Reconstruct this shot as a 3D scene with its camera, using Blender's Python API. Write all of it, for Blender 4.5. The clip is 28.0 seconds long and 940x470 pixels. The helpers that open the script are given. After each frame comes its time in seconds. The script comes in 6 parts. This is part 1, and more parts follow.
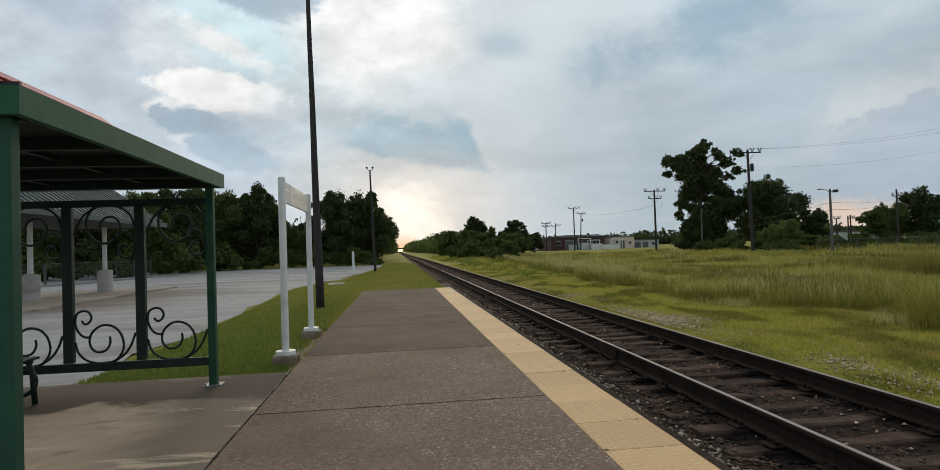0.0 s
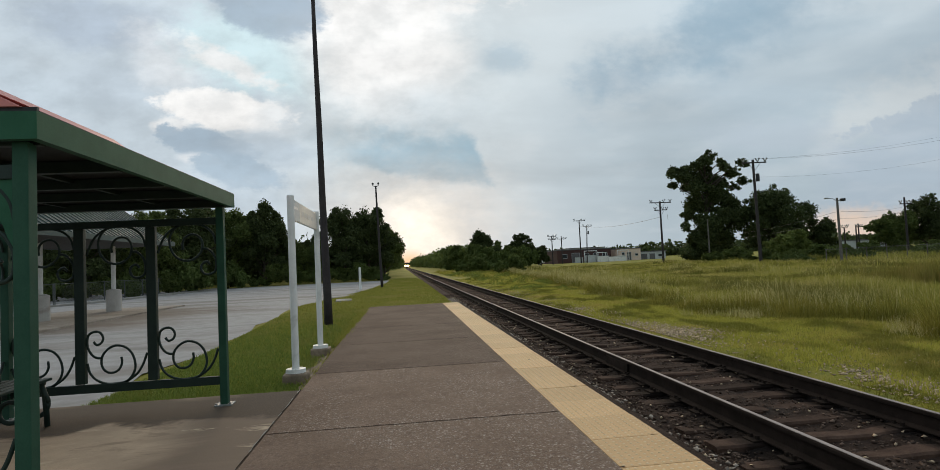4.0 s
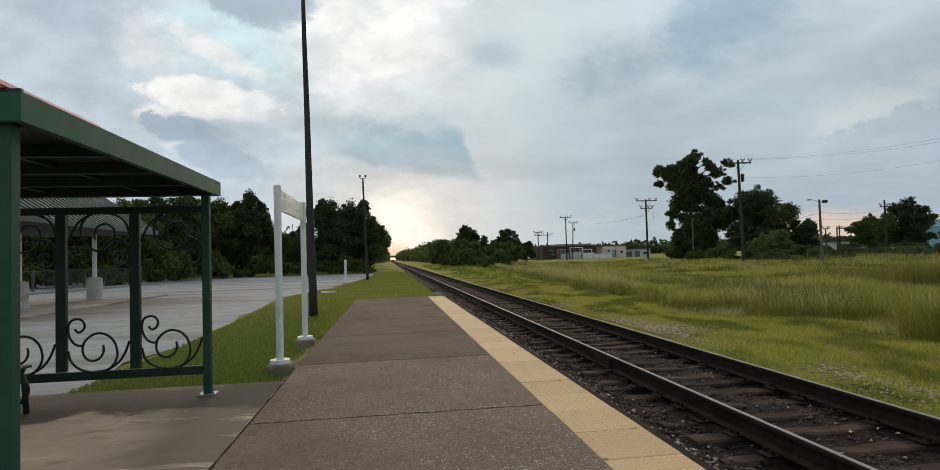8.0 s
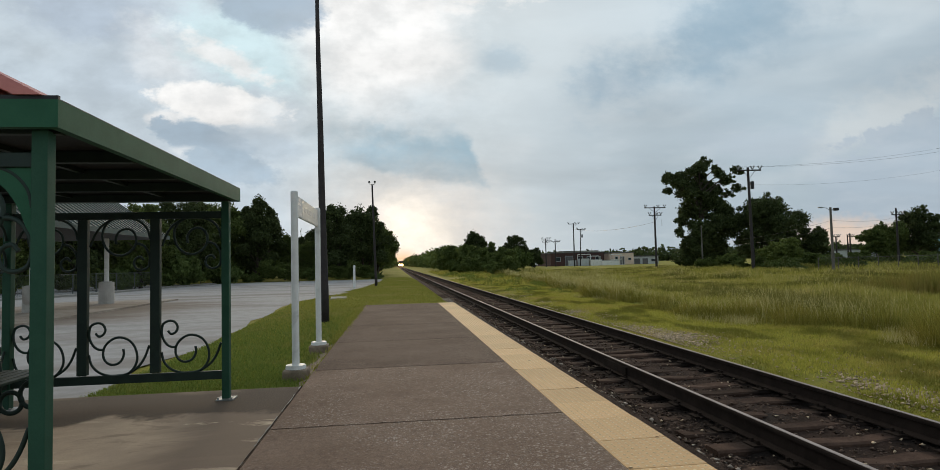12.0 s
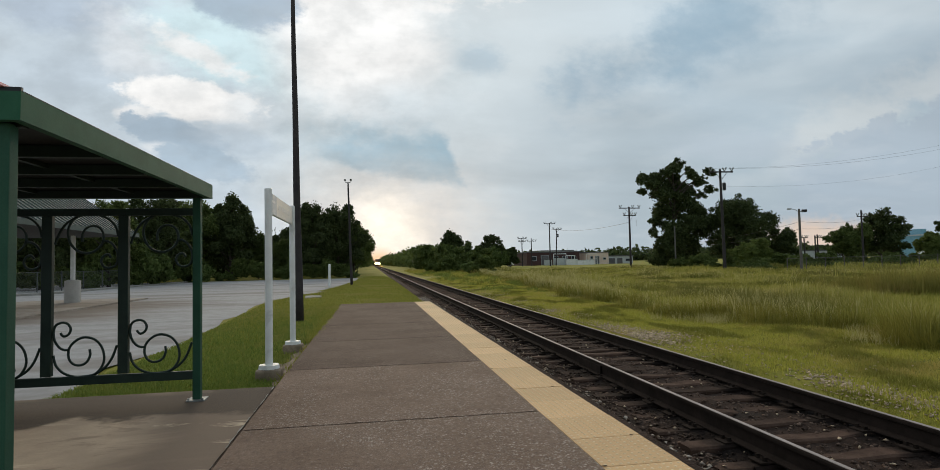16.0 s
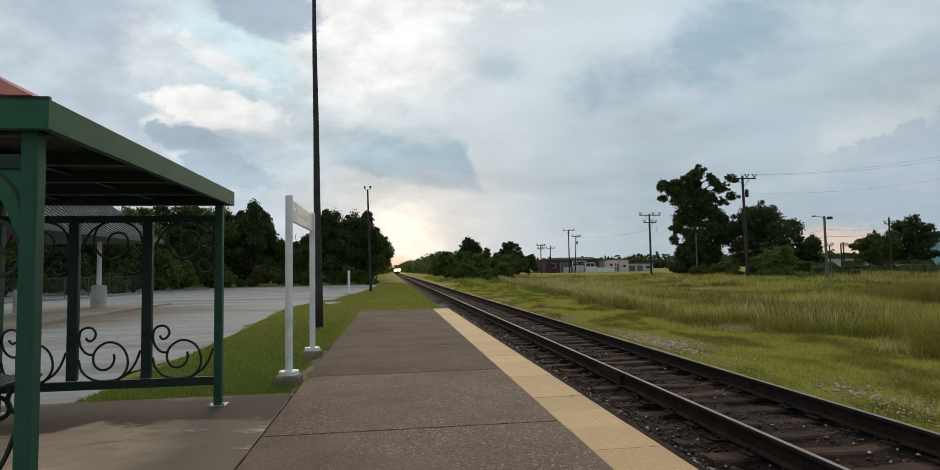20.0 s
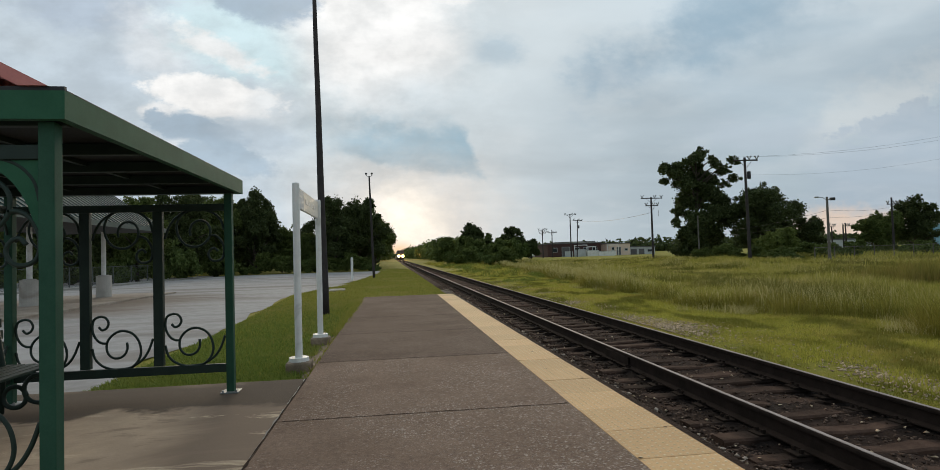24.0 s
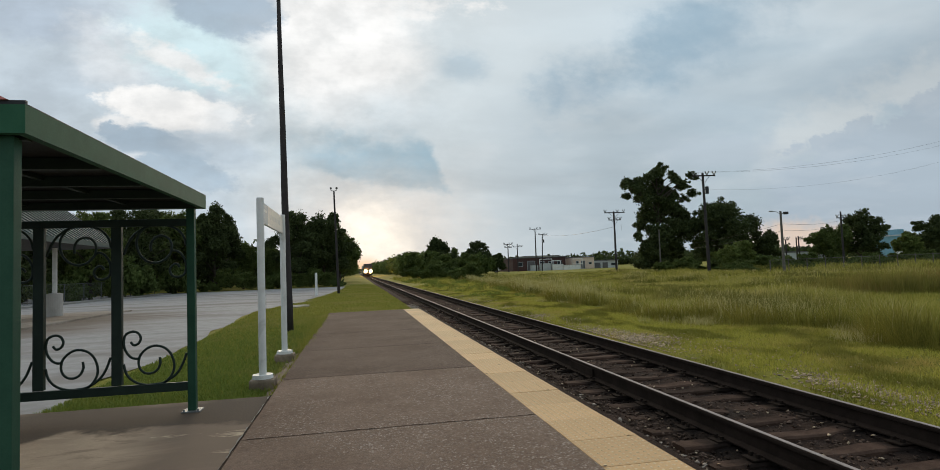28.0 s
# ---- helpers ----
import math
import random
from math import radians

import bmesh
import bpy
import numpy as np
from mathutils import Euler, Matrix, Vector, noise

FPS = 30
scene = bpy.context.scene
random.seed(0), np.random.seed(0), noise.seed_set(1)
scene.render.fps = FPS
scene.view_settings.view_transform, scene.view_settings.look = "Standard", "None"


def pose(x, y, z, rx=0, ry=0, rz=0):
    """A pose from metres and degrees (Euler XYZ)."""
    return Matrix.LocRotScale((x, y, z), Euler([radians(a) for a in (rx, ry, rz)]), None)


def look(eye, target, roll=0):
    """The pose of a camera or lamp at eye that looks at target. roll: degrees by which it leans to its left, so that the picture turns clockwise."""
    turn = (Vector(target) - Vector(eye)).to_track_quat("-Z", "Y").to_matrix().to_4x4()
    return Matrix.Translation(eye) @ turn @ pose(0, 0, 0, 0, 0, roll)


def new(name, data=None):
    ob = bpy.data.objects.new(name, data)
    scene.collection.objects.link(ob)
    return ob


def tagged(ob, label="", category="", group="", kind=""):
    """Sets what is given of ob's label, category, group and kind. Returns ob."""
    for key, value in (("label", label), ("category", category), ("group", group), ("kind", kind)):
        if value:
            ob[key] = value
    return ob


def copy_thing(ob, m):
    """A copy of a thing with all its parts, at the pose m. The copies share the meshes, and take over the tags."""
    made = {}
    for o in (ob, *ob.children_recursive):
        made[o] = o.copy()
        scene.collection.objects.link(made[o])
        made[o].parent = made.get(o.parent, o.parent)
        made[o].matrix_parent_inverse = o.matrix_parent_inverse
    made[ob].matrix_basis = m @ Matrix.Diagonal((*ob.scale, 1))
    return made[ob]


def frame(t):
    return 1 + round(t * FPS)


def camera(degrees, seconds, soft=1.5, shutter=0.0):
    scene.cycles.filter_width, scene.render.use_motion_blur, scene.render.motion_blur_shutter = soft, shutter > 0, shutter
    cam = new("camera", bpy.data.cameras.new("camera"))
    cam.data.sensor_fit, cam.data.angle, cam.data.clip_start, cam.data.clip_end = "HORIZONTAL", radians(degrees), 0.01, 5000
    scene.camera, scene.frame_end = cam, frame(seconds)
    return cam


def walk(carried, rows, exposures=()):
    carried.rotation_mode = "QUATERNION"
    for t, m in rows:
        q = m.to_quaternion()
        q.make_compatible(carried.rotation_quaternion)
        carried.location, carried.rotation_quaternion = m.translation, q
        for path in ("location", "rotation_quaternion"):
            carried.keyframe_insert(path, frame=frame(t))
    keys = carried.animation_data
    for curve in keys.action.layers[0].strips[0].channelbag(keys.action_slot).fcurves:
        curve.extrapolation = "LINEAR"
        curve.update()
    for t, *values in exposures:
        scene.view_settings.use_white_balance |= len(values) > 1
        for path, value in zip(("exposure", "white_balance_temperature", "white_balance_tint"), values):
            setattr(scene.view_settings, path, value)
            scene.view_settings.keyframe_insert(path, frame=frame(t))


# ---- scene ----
cam = camera(77.8, 28.0, 0.8)
PATH = [
    (0, (-4.004, -0.171, 1.513), (-3.751, 1.812, 1.559), -1.9),
    (0.5, (-4.002, -0.194, 1.517), (-3.753, 1.789, 1.57), -2.2),
    (1, (-4.0, -0.199, 1.507), (-3.746, 1.784, 1.57), -2.3),
    (1.5, (-4.0, -0.176, 1.525), (-3.733, 1.805, 1.589), -2.4),
    (2, (-4.009, -0.166, 1.526), (-3.732, 1.813, 1.599), -2.5),
    (2.5, (-4.007, -0.169, 1.519), (-3.734, 1.811, 1.6), -2.7),
    (3, (-4.011, -0.184, 1.522), (-3.744, 1.797, 1.609), -2.5),
    (3.5, (-4.029, -0.176, 1.529), (-3.787, 1.807, 1.624), -2.9),
    (5.5, (-4.055, -0.164, 1.53), (-3.831, 1.822, 1.609), -2.1),
    (6, (-4.048, -0.175, 1.525), (-3.813, 1.81, 1.59), -2.1),
    (6.5, (-4.046, -0.171, 1.521), (-3.797, 1.813, 1.578), -2.1),
    (7, (-4.054, -0.173, 1.525), (-3.785, 1.808, 1.588), -1.9),
    (7.5, (-4.059, -0.159, 1.515), (-3.784, 1.821, 1.581), -1.8),
    (8, (-4.058, -0.177, 1.516), (-3.777, 1.802, 1.591), -1.7),
    (8.5, (-4.085, -0.165, 1.533), (-3.804, 1.814, 1.605), -2.1),
    (9, (-4.124, -0.17, 1.527), (-3.832, 1.805, 1.638), -2.4),
    (9.5, (-4.149, -0.172, 1.545), (-3.857, 1.805, 1.64), -2.6),
    (10, (-4.151, -0.141, 1.534), (-3.841, 1.831, 1.655), -2.2),
    (10.5, (-4.149, -0.157, 1.539), (-3.827, 1.813, 1.66), -1.8),
    (11, (-4.146, -0.157, 1.536), (-3.878, 1.823, 1.635), -1.5),
    (11.5, (-4.164, -0.168, 1.523), (-3.909, 1.813, 1.618), -1.4),
    (13.5, (-4.186, -0.149, 1.531), (-3.89, 1.826, 1.638), -1.1),
    (14, (-4.187, -0.13, 1.528), (-3.874, 1.842, 1.634), -1.0),
    (14.5, (-4.183, -0.141, 1.521), (-3.869, 1.832, 1.613), -1.1),
    (15, (-4.182, -0.142, 1.524), (-3.859, 1.83, 1.609), -1.0),
    (15.5, (-4.178, -0.135, 1.515), (-3.845, 1.836, 1.601), -1.2),
    (16, (-4.176, -0.155, 1.523), (-3.839, 1.814, 1.615), -1.2),
    (16.5, (-4.178, -0.148, 1.523), (-3.84, 1.821, 1.621), -1.1),
    (17, (-4.173, -0.156, 1.526), (-3.839, 1.813, 1.629), -1.0),
    (17.5, (-4.171, -0.162, 1.528), (-3.847, 1.809, 1.637), -1.0),
    (18, (-4.176, -0.166, 1.528), (-3.838, 1.801, 1.65), -1.0),
    (18.5, (-4.17, -0.158, 1.53), (-3.828, 1.808, 1.668), -1.0),
    (19, (-4.179, -0.134, 1.529), (-3.866, 1.837, 1.654), -1.0),
    (19.5, (-4.179, -0.153, 1.526), (-3.899, 1.824, 1.647), -1.0),
    (20, (-4.178, -0.132, 1.527), (-3.904, 1.846, 1.644), -1.0),
    (20.5, (-4.176, -0.151, 1.524), (-3.899, 1.827, 1.635), -1.0),
    (21, (-4.179, -0.129, 1.529), (-3.904, 1.849, 1.63), -1.1),
    (21.5, (-4.176, -0.147, 1.528), (-3.908, 1.832, 1.623), -1.2),
    (23.5, (-4.179, -0.164, 1.526), (-3.962, 1.824, 1.569), -1.2),
    (24, (-4.258, -0.135, 1.526), (-3.989, 1.846, 1.593), -1.7),
    (24.5, (-4.312, -0.16, 1.533), (-3.986, 1.81, 1.644), -1.6),
    (25, (-4.27, -0.18, 1.533), (-3.945, 1.79, 1.654), -1.8),
    (25.5, (-4.282, -0.179, 1.523), (-3.961, 1.791, 1.651), -2.0),
    (26, (-4.285, -0.176, 1.535), (-3.971, 1.793, 1.68), -2.2),
    (26.5, (-4.278, -0.184, 1.523), (-3.979, 1.788, 1.672), -2.3),
    (27, (-4.268, -0.184, 1.525), (-3.97, 1.788, 1.672), -2.6),
    (27.5, (-4.274, -0.164, 1.525), (-3.923, 1.802, 1.636), -2.9),
    (28, (-4.276, -0.201, 1.52), (-3.89, 1.758, 1.633), -2.1),
]
walk(cam, [(t, look(e, g, r)) for t, e, g, r in PATH])

# ---- world, sun ----
world = bpy.data.worlds.new("sky")
scene.world = world
world.use_nodes = True
NT = world.node_tree
NT.nodes.clear()


def nd(tree, kind, **kw):
    n = tree.nodes.new(kind)
    for k, v in kw.items():
        if k == "op":
            n.operation = v
        elif k == "blend":
            n.data_type, n.blend_type = "RGBA", v
    return n


def wire(tree, a, b):
    tree.links.new(a, b)


def M(op, a, b=0.0, tree=None):
    """A math node on sockets or numbers."""
    tree = tree or NT
    n = nd(tree, "ShaderNodeMath", op=op)
    for i, v in enumerate((a, b)):
        if isinstance(v, (int, float)):
            n.inputs[i].default_value = v
        else:
            wire(tree, v, n.inputs[i])
    return n.outputs[0]


def smooth(v, lo, hi, tree=None):
    tree = tree or NT
    n = tree.nodes.new("ShaderNodeMapRange")
    n.interpolation_type = "SMOOTHSTEP"
    wire(tree, v, n.inputs[0])
    n.inputs[1].default_value, n.inputs[2].default_value = lo, hi
    return n.outputs[0]


def blend(fac, a, b, tree=None, how="MIX"):
    tree = tree or NT
    n = nd(tree, "ShaderNodeMix", blend=how)
    for s, v in ((n.inputs[0], fac), (n.inputs[6], a), (n.inputs[7], b)):
        if isinstance(v, (int, float)):
            s.default_value = v
        elif isinstance(v, tuple):
            s.default_value = (*v, 1) if len(v) == 3 else v
        else:
            wire(tree, v, s)
    return n.outputs[2]


def noise_of(vec, scale, detail=5.0, rough=0.55, tree=None, distort=0.0):
    tree = tree or NT
    n = tree.nodes.new("ShaderNodeTexNoise")
    n.inputs["Scale"].default_value, n.inputs["Detail"].default_value = scale, detail
    n.inputs["Roughness"].default_value, n.inputs["Distortion"].default_value = rough, distort
    wire(tree, vec, n.inputs["Vector"])
    return n.outputs[0]


SUN_AZ, SUN_EL = 0.0, radians(17)


def build_sky():
    tc = NT.nodes.new("ShaderNodeTexCoord")
    sep = NT.nodes.new("ShaderNodeSeparateXYZ")
    wire(NT, tc.outputs["Generated"], sep.inputs[0])
    dx, dy, dz = sep.outputs
    front = M("MAXIMUM", dy, 0.04)
    p, q = M("DIVIDE", dx, front), M("DIVIDE", dz, front)
    # cloud deck seen in perspective
    high = M("ADD", M("MAXIMUM", dz, 0.0), 0.22)
    deck = NT.nodes.new("ShaderNodeCombineXYZ")
    wire(NT, M("DIVIDE", dx, high), deck.inputs[0])
    wire(NT, M("DIVIDE", dy, high), deck.inputs[1])
    wire(NT, M("MULTIPLY", dz, 1.5), deck.inputs[2])
    big = noise_of(deck.outputs[0], 0.9, 5, 0.48)
    fine = noise_of(deck.outputs[0], 3.1, 7, 0.55)
    flat = NT.nodes.new("ShaderNodeCombineXYZ")
    wire(NT, p, flat.inputs[0])
    wire(NT, M("MULTIPLY", q, 1.5), flat.inputs[1])
    w1 = M("SUBTRACT", noise_of(flat.outputs[0], 7.0, 6, 0.6), 0.5)
    w2 = M("SUBTRACT", noise_of(flat.outputs[0], 19.0, 4, 0.6), 0.5)
    mottle = noise_of(flat.outputs[0], 13.0, 6, 0.6)
    w3 = M("SUBTRACT", noise_of(flat.outputs[0], 46.0, 3, 0.6), 0.5)
    warp = M("ADD", M("ADD", w1, M("MULTIPLY", w2, 0.6)), M("MULTIPLY", w3, 0.3))
    streak = NT.nodes.new("ShaderNodeCombineXYZ")
    wire(NT, M("MULTIPLY", M("DIVIDE", dx, high), 0.55), streak.inputs[0])
    wire(NT, M("DIVIDE", dy, high), streak.inputs[1])
    wire(NT, M("MULTIPLY", dz, 3.0), streak.inputs[2])
    bank = noise_of(streak.outputs[0], 1.5, 5, 0.5, None, 0.3)

    nubs = M("ADD", M("MULTIPLY", w2, 1.0), M("MULTIPLY", w3, 0.75))
    shade = M("ADD", 0.84, M("MULTIPLY", smooth(mottle, 0.3, 0.62), 0.16))
    ahead = smooth(dy, 0.05, 0.2)

    def blob(pc, qc, a, b, lo=1.12, hi=0.72, ragged=1.0, lean=0.0, tilt=0.0, nub=0.8):
        dp, dq = M("SUBTRACT", p, pc), M("SUBTRACT", q, qc)
        u = M("DIVIDE", M("SUBTRACT", dp, M("MULTIPLY", dq, lean)), a)
        v = M("DIVIDE", M("SUBTRACT", dq, M("MULTIPLY", dp, tilt)), b)
        d = M("SQRT", M("ADD", M("MULTIPLY", u, u), M("MULTIPLY", v, v)))
        d = M("ADD", M("ADD", d, M("MULTIPLY", w1, ragged)), M("MULTIPLY", nubs, nub))
        return M("MULTIPLY", M("SUBTRACT", 1.0, smooth(d, hi, lo)), M("MULTIPLY", ahead, shade))

    def side(kp, kq, c0, soft, rag=0.1):
        """1 where kp * p + kq * q exceeds c0."""
        e = M("ADD", M("MULTIPLY", p, kp), M("MULTIPLY", q, kq))
        lump = M("ADD", M("MULTIPLY", w1, 0.9), M("ADD", M("MULTIPLY", w2, 0.5), M("MULTIPLY", w3, 0.12)))
        return smooth(M("ADD", e, M("MULTIPLY", lump, rag)), c0 - soft / 2, c0 + soft / 2)

    clear = NT.nodes.new("ShaderNodeTexSky")
    clear.sky_type, clear.sun_disc = "NISHITA", False
    clear.sun_elevation, clear.sun_rotation = SUN_EL, SUN_AZ
    blue = blend(0.5, (0.50, 0.68, 0.80), blend(1.0, clear.outputs[0], (0.1, 0.1, 0.1), how="MULTIPLY"))
    grey = blend(smooth(big, 0.38, 0.62), (0.395, 0.495, 0.575), (0.60, 0.69, 0.745))
    c = blend(0.93, blue, grey)
    # brighter towards the sunset side, darker blue-grey to the north and behind
    c = blend(M("MULTIPLY", smooth(M("ABSOLUTE", M("ADD", p, 0.05)), 0.75, 0.1), smooth(dy, 0.0, 0.5)), c, (0.61, 0.675, 0.705))
    # pale band low over the trees
    c = blend(M("MULTIPLY", smooth(q, 0.30, 0.02), M("MULTIPLY", smooth(M("ABSOLUTE", p), 0.6, 0.2), 0.35)), c, (0.62, 0.66, 0.68))
    c = blend(M("MULTIPLY", M("MULTIPLY", smooth(p, 0.15, 0.5), smooth(q, 0.38, 0.14)), 0.85), c, (0.395, 0.475, 0.53))
    # lavender haze, a thin blue gap and bright clouds to the south
    c = blend(M("MULTIPLY", side(-1, 0, 0.16, 0.12), M("MULTIPLY", ahead, 0.8)), c, (0.56, 0.645, 0.715))
    c = blend(M("MULTIPLY", blob(-0.475, 0.420, 0.15, 0.050, lo=1.3, hi=0.4, tilt=-0.15), 0.75), c, (0.42, 0.50, 0.60))
    c = blend(M("MULTIPLY", blob(-0.455, 0.32, 0.08, 0.05, lo=1.4, hi=0.3), 0.4), c, (0.50, 0.58, 0.66))
    c = blend(M("MULTIPLY", blob(-0.375, 0.360, 0.065, 0.065, lo=1.3, hi=0.3, tilt=-0.4, ragged=1.8), 0.75), c, (0.76, 0.80, 0.83))
    c = blend(M("MULTIPLY", blob(-0.245, 0.365, 0.12, 0.080, lo=1.25, hi=0.5, tilt=-0.3), 0.9), c, (0.60, 0.76, 0.80))
    c = blend(M("MULTIPLY", blob(-0.272, 0.350, 0.085, 0.026, lo=1.2, hi=0.5, tilt=-0.5, ragged=2.2, nub=1.2), 0.95), c, (0.82, 0.83, 0.83))
    c = blend(blob(-0.278, 0.272, 0.122, 0.038, lo=1.08, hi=0.75, tilt=-0.12), c, (0.92, 0.915, 0.90))
    c = blend(M("MULTIPLY", blob(-0.368, 0.248, 0.034, 0.018, lo=1.15, hi=0.6, ragged=1.6), 0.9), c, (0.85, 0.86, 0.86))
    c = blend(blob(-0.015, 0.40, 0.150, 0.145, lo=1.3, hi=0.5, nub=0.3), c, (0.88, 0.88, 0.87))
    c = blend(M("MULTIPLY", blob(0.02, 0.62, 0.30, 0.18), 0.9), c, (0.86, 0.86, 0.85))
    c = blend(M("MULTIPLY", blob(-0.20, 0.25, 0.04, 0.05, lo=1.4, hi=0.3), 0.6), c, (0.72, 0.77, 0.80))
    # dark blue-grey clouds
    c = blend(M("MULTIPLY", blob(-0.312, 0.214, 0.086, 0.030, lo=1.03, hi=0.80, tilt=-0.26, ragged=0.8), 0.97), c, (0.40, 0.50, 0.595))
    c = blend(M("MULTIPLY", blob(-0.215, 0.208, 0.075, 0.030, lo=1.25, hi=0.5, tilt=-0.2), 0.75), c, (0.50, 0.59, 0.67))
    c = blend(M("MULTIPLY", blob(-0.322, 0.190, 0.040, 0.013, lo=1.2, hi=0.5, tilt=-0.15), 0.9), c, (0.80, 0.83, 0.85))
    c = blend(M("MULTIPLY", blob(-0.270, 0.170, 0.082, 0.032, lo=1.06, hi=0.70, tilt=-0.2, ragged=0.8), 0.97), c, (0.41, 0.51, 0.60))
    c = blend(M("MULTIPLY", blob(-0.36, 0.130, 0.14, 0.030, lo=1.3, hi=0.4), 0.5), c, (0.50, 0.59, 0.67))
    c = blend(M("MULTIPLY", blob(-0.215, 0.462, 0.100, 0.070, lo=1.08, hi=0.75, tilt=-0.22, ragged=1.0, nub=0.5), 0.95), c, (0.37, 0.46, 0.55))
    wedge = M("MULTIPLY", M("MULTIPLY", side(0.2, 1, 0.158, 0.02, 0.05), side(-1, -0.50, -0.236, 0.018, 0.06)), M("MULTIPLY", side(0, -1, -0.232, 0.07, 0.10), side(1, 0, -0.09, 0.16)))
    c = blend(M("MULTIPLY", M("MULTIPLY", wedge, ahead), M("MULTIPLY", shade, 0.97)), c, (0.36, 0.495, 0.58))
    c = blend(M("MULTIPLY", blob(0.06, 0.27, 0.10, 0.045, lo=1.4, hi=0.3), 0.55), c, (0.60, 0.67, 0.71))
    c = blend(M("MULTIPLY", blob(0.20, 0.358, 0.050, 0.032, lo=1.3, hi=0.4), 0.85), c, (0.45, 0.55, 0.62))
    c = blend(M("MULTIPLY", blob(0.40, 0.320, 0.075, 0.030, lo=1.3, hi=0.3), 0.7), c, (0.47, 0.56, 0.63))
    c = blend(M("MULTIPLY", blob(0.64, 0.435, 0.27, 0.095, lo=1.3, hi=0.2, tilt=0.44, ragged=2.2, nub=0.3), 0.95), c, (0.325, 0.45, 0.55))
    c = blend(M("MULTIPLY", blob(0.80, 0.40, 0.18, 0.035, lo=1.3, hi=0.3, tilt=0.3, ragged=1.8, nub=0.4), 0.5), c, (0.42, 0.53, 0.61))
    # pale gap over a grey bank to the north
    north = M("MULTIPLY", ahead, side(1, 0, 0.80, 0.10))
    c = blend(M("MULTIPLY", M("MULTIPLY", side(-0.38, 1, -0.125, 0.05, 0.15), side(0.38, -1, 0.045, 0.10, 0.15)), M("MULTIPLY", north, 0.5)), c, (0.69, 0.715, 0.71))
    c = blend(M("MULTIPLY", M("MULTIPLY", side(0.38, -1, 0.128, 0.022, 0.22), north), 0.75), c, (0.41, 0.49, 0.57))
    c = blend(M("MULTIPLY", blob(0.70, 0.21, 0.16, 0.035, lo=1.3, hi=0.4), 0.5), c, (0.47, 0.54, 0.61))
    # sunset glow along the line and a low warm gap to the north
    c = blend(M("MULTIPLY", blob(0.03, 0.06, 0.20, 0.125, lo=1.3, hi=0.1, ragged=0.4, nub=0.3), 0.75), c, (0.84, 0.745, 0.655))
    c = blend(M("MULTIPLY", blob(0.025, 0.045, 0.085, 0.085, lo=1.3, hi=0.2, ragged=0.25, nub=0.2), 0.97), c, (1.15, 1.05, 0.90))
    c = blend(M("MULTIPLY", blob(0.012, 0.002, 0.035, 0.026, lo=1.3, hi=0.1, ragged=0.2, nub=0.2), 0.85), c, (1.1, 0.62, 0.28))
    c = blend(M("MULTIPLY", blob(0.86, 0.03, 0.22, 0.045, lo=1.2, hi=0.3, ragged=0.5), 0.8), c, (0.82, 0.62, 0.47))
    # soft banks and wisps over all of it
    k = M("ADD", 0.87, M("MULTIPLY", smooth(bank, 0.25, 0.75), 0.24))
    c = blend(M("MULTIPLY", smooth(dz, 0.02, 0.15), 1.0), c, blend(1.0, c, k, None, "MULTIPLY"))
    c = blend(M("MULTIPLY", M("MAXIMUM", M("SUBTRACT", fine, 0.5), 0.0), 0.5), c, (0.95, 0.95, 0.94))
    k2 = M("ADD", 0.90, M("MULTIPLY", smooth(M("ADD", M("MULTIPLY", mottle, 0.6), M("MULTIPLY", noise_of(flat.outputs[0], 4.5, 6, 0.6, None, 0.5), 0.4)), 0.36, 0.62), 0.18))
    c = blend(M("MULTIPLY", ahead, side(-1, 0, -0.15, 0.4)), c, blend(1.0, c, k2, None, "MULTIPLY"))
    # dull ground tone below the horizon
    c = blend(smooth(dz, -0.02, -0.10), c, (0.08, 0.09, 0.06))
    bg = NT.nodes.new("ShaderNodeBackground")
    bg.inputs[1].default_value = SKY_STRENGTH
    out = NT.nodes.new("ShaderNodeOutputWorld")
    wire(NT, c, bg.inputs[0])
    wire(NT, bg.outputs[0], out.inputs[0])


SKY_STRENGTH = 1.0
build_sky()
sun = new("sun", bpy.data.lights.new("sun", "SUN"))
sun.data.energy, sun.data.angle, sun.data.color = 1.3, radians(28), (1.0, 0.80, 0.55)
sun.matrix_world = look((0, 60 * math.cos(SUN_EL), 60 * math.sin(SUN_EL)), (0, 0, 0))


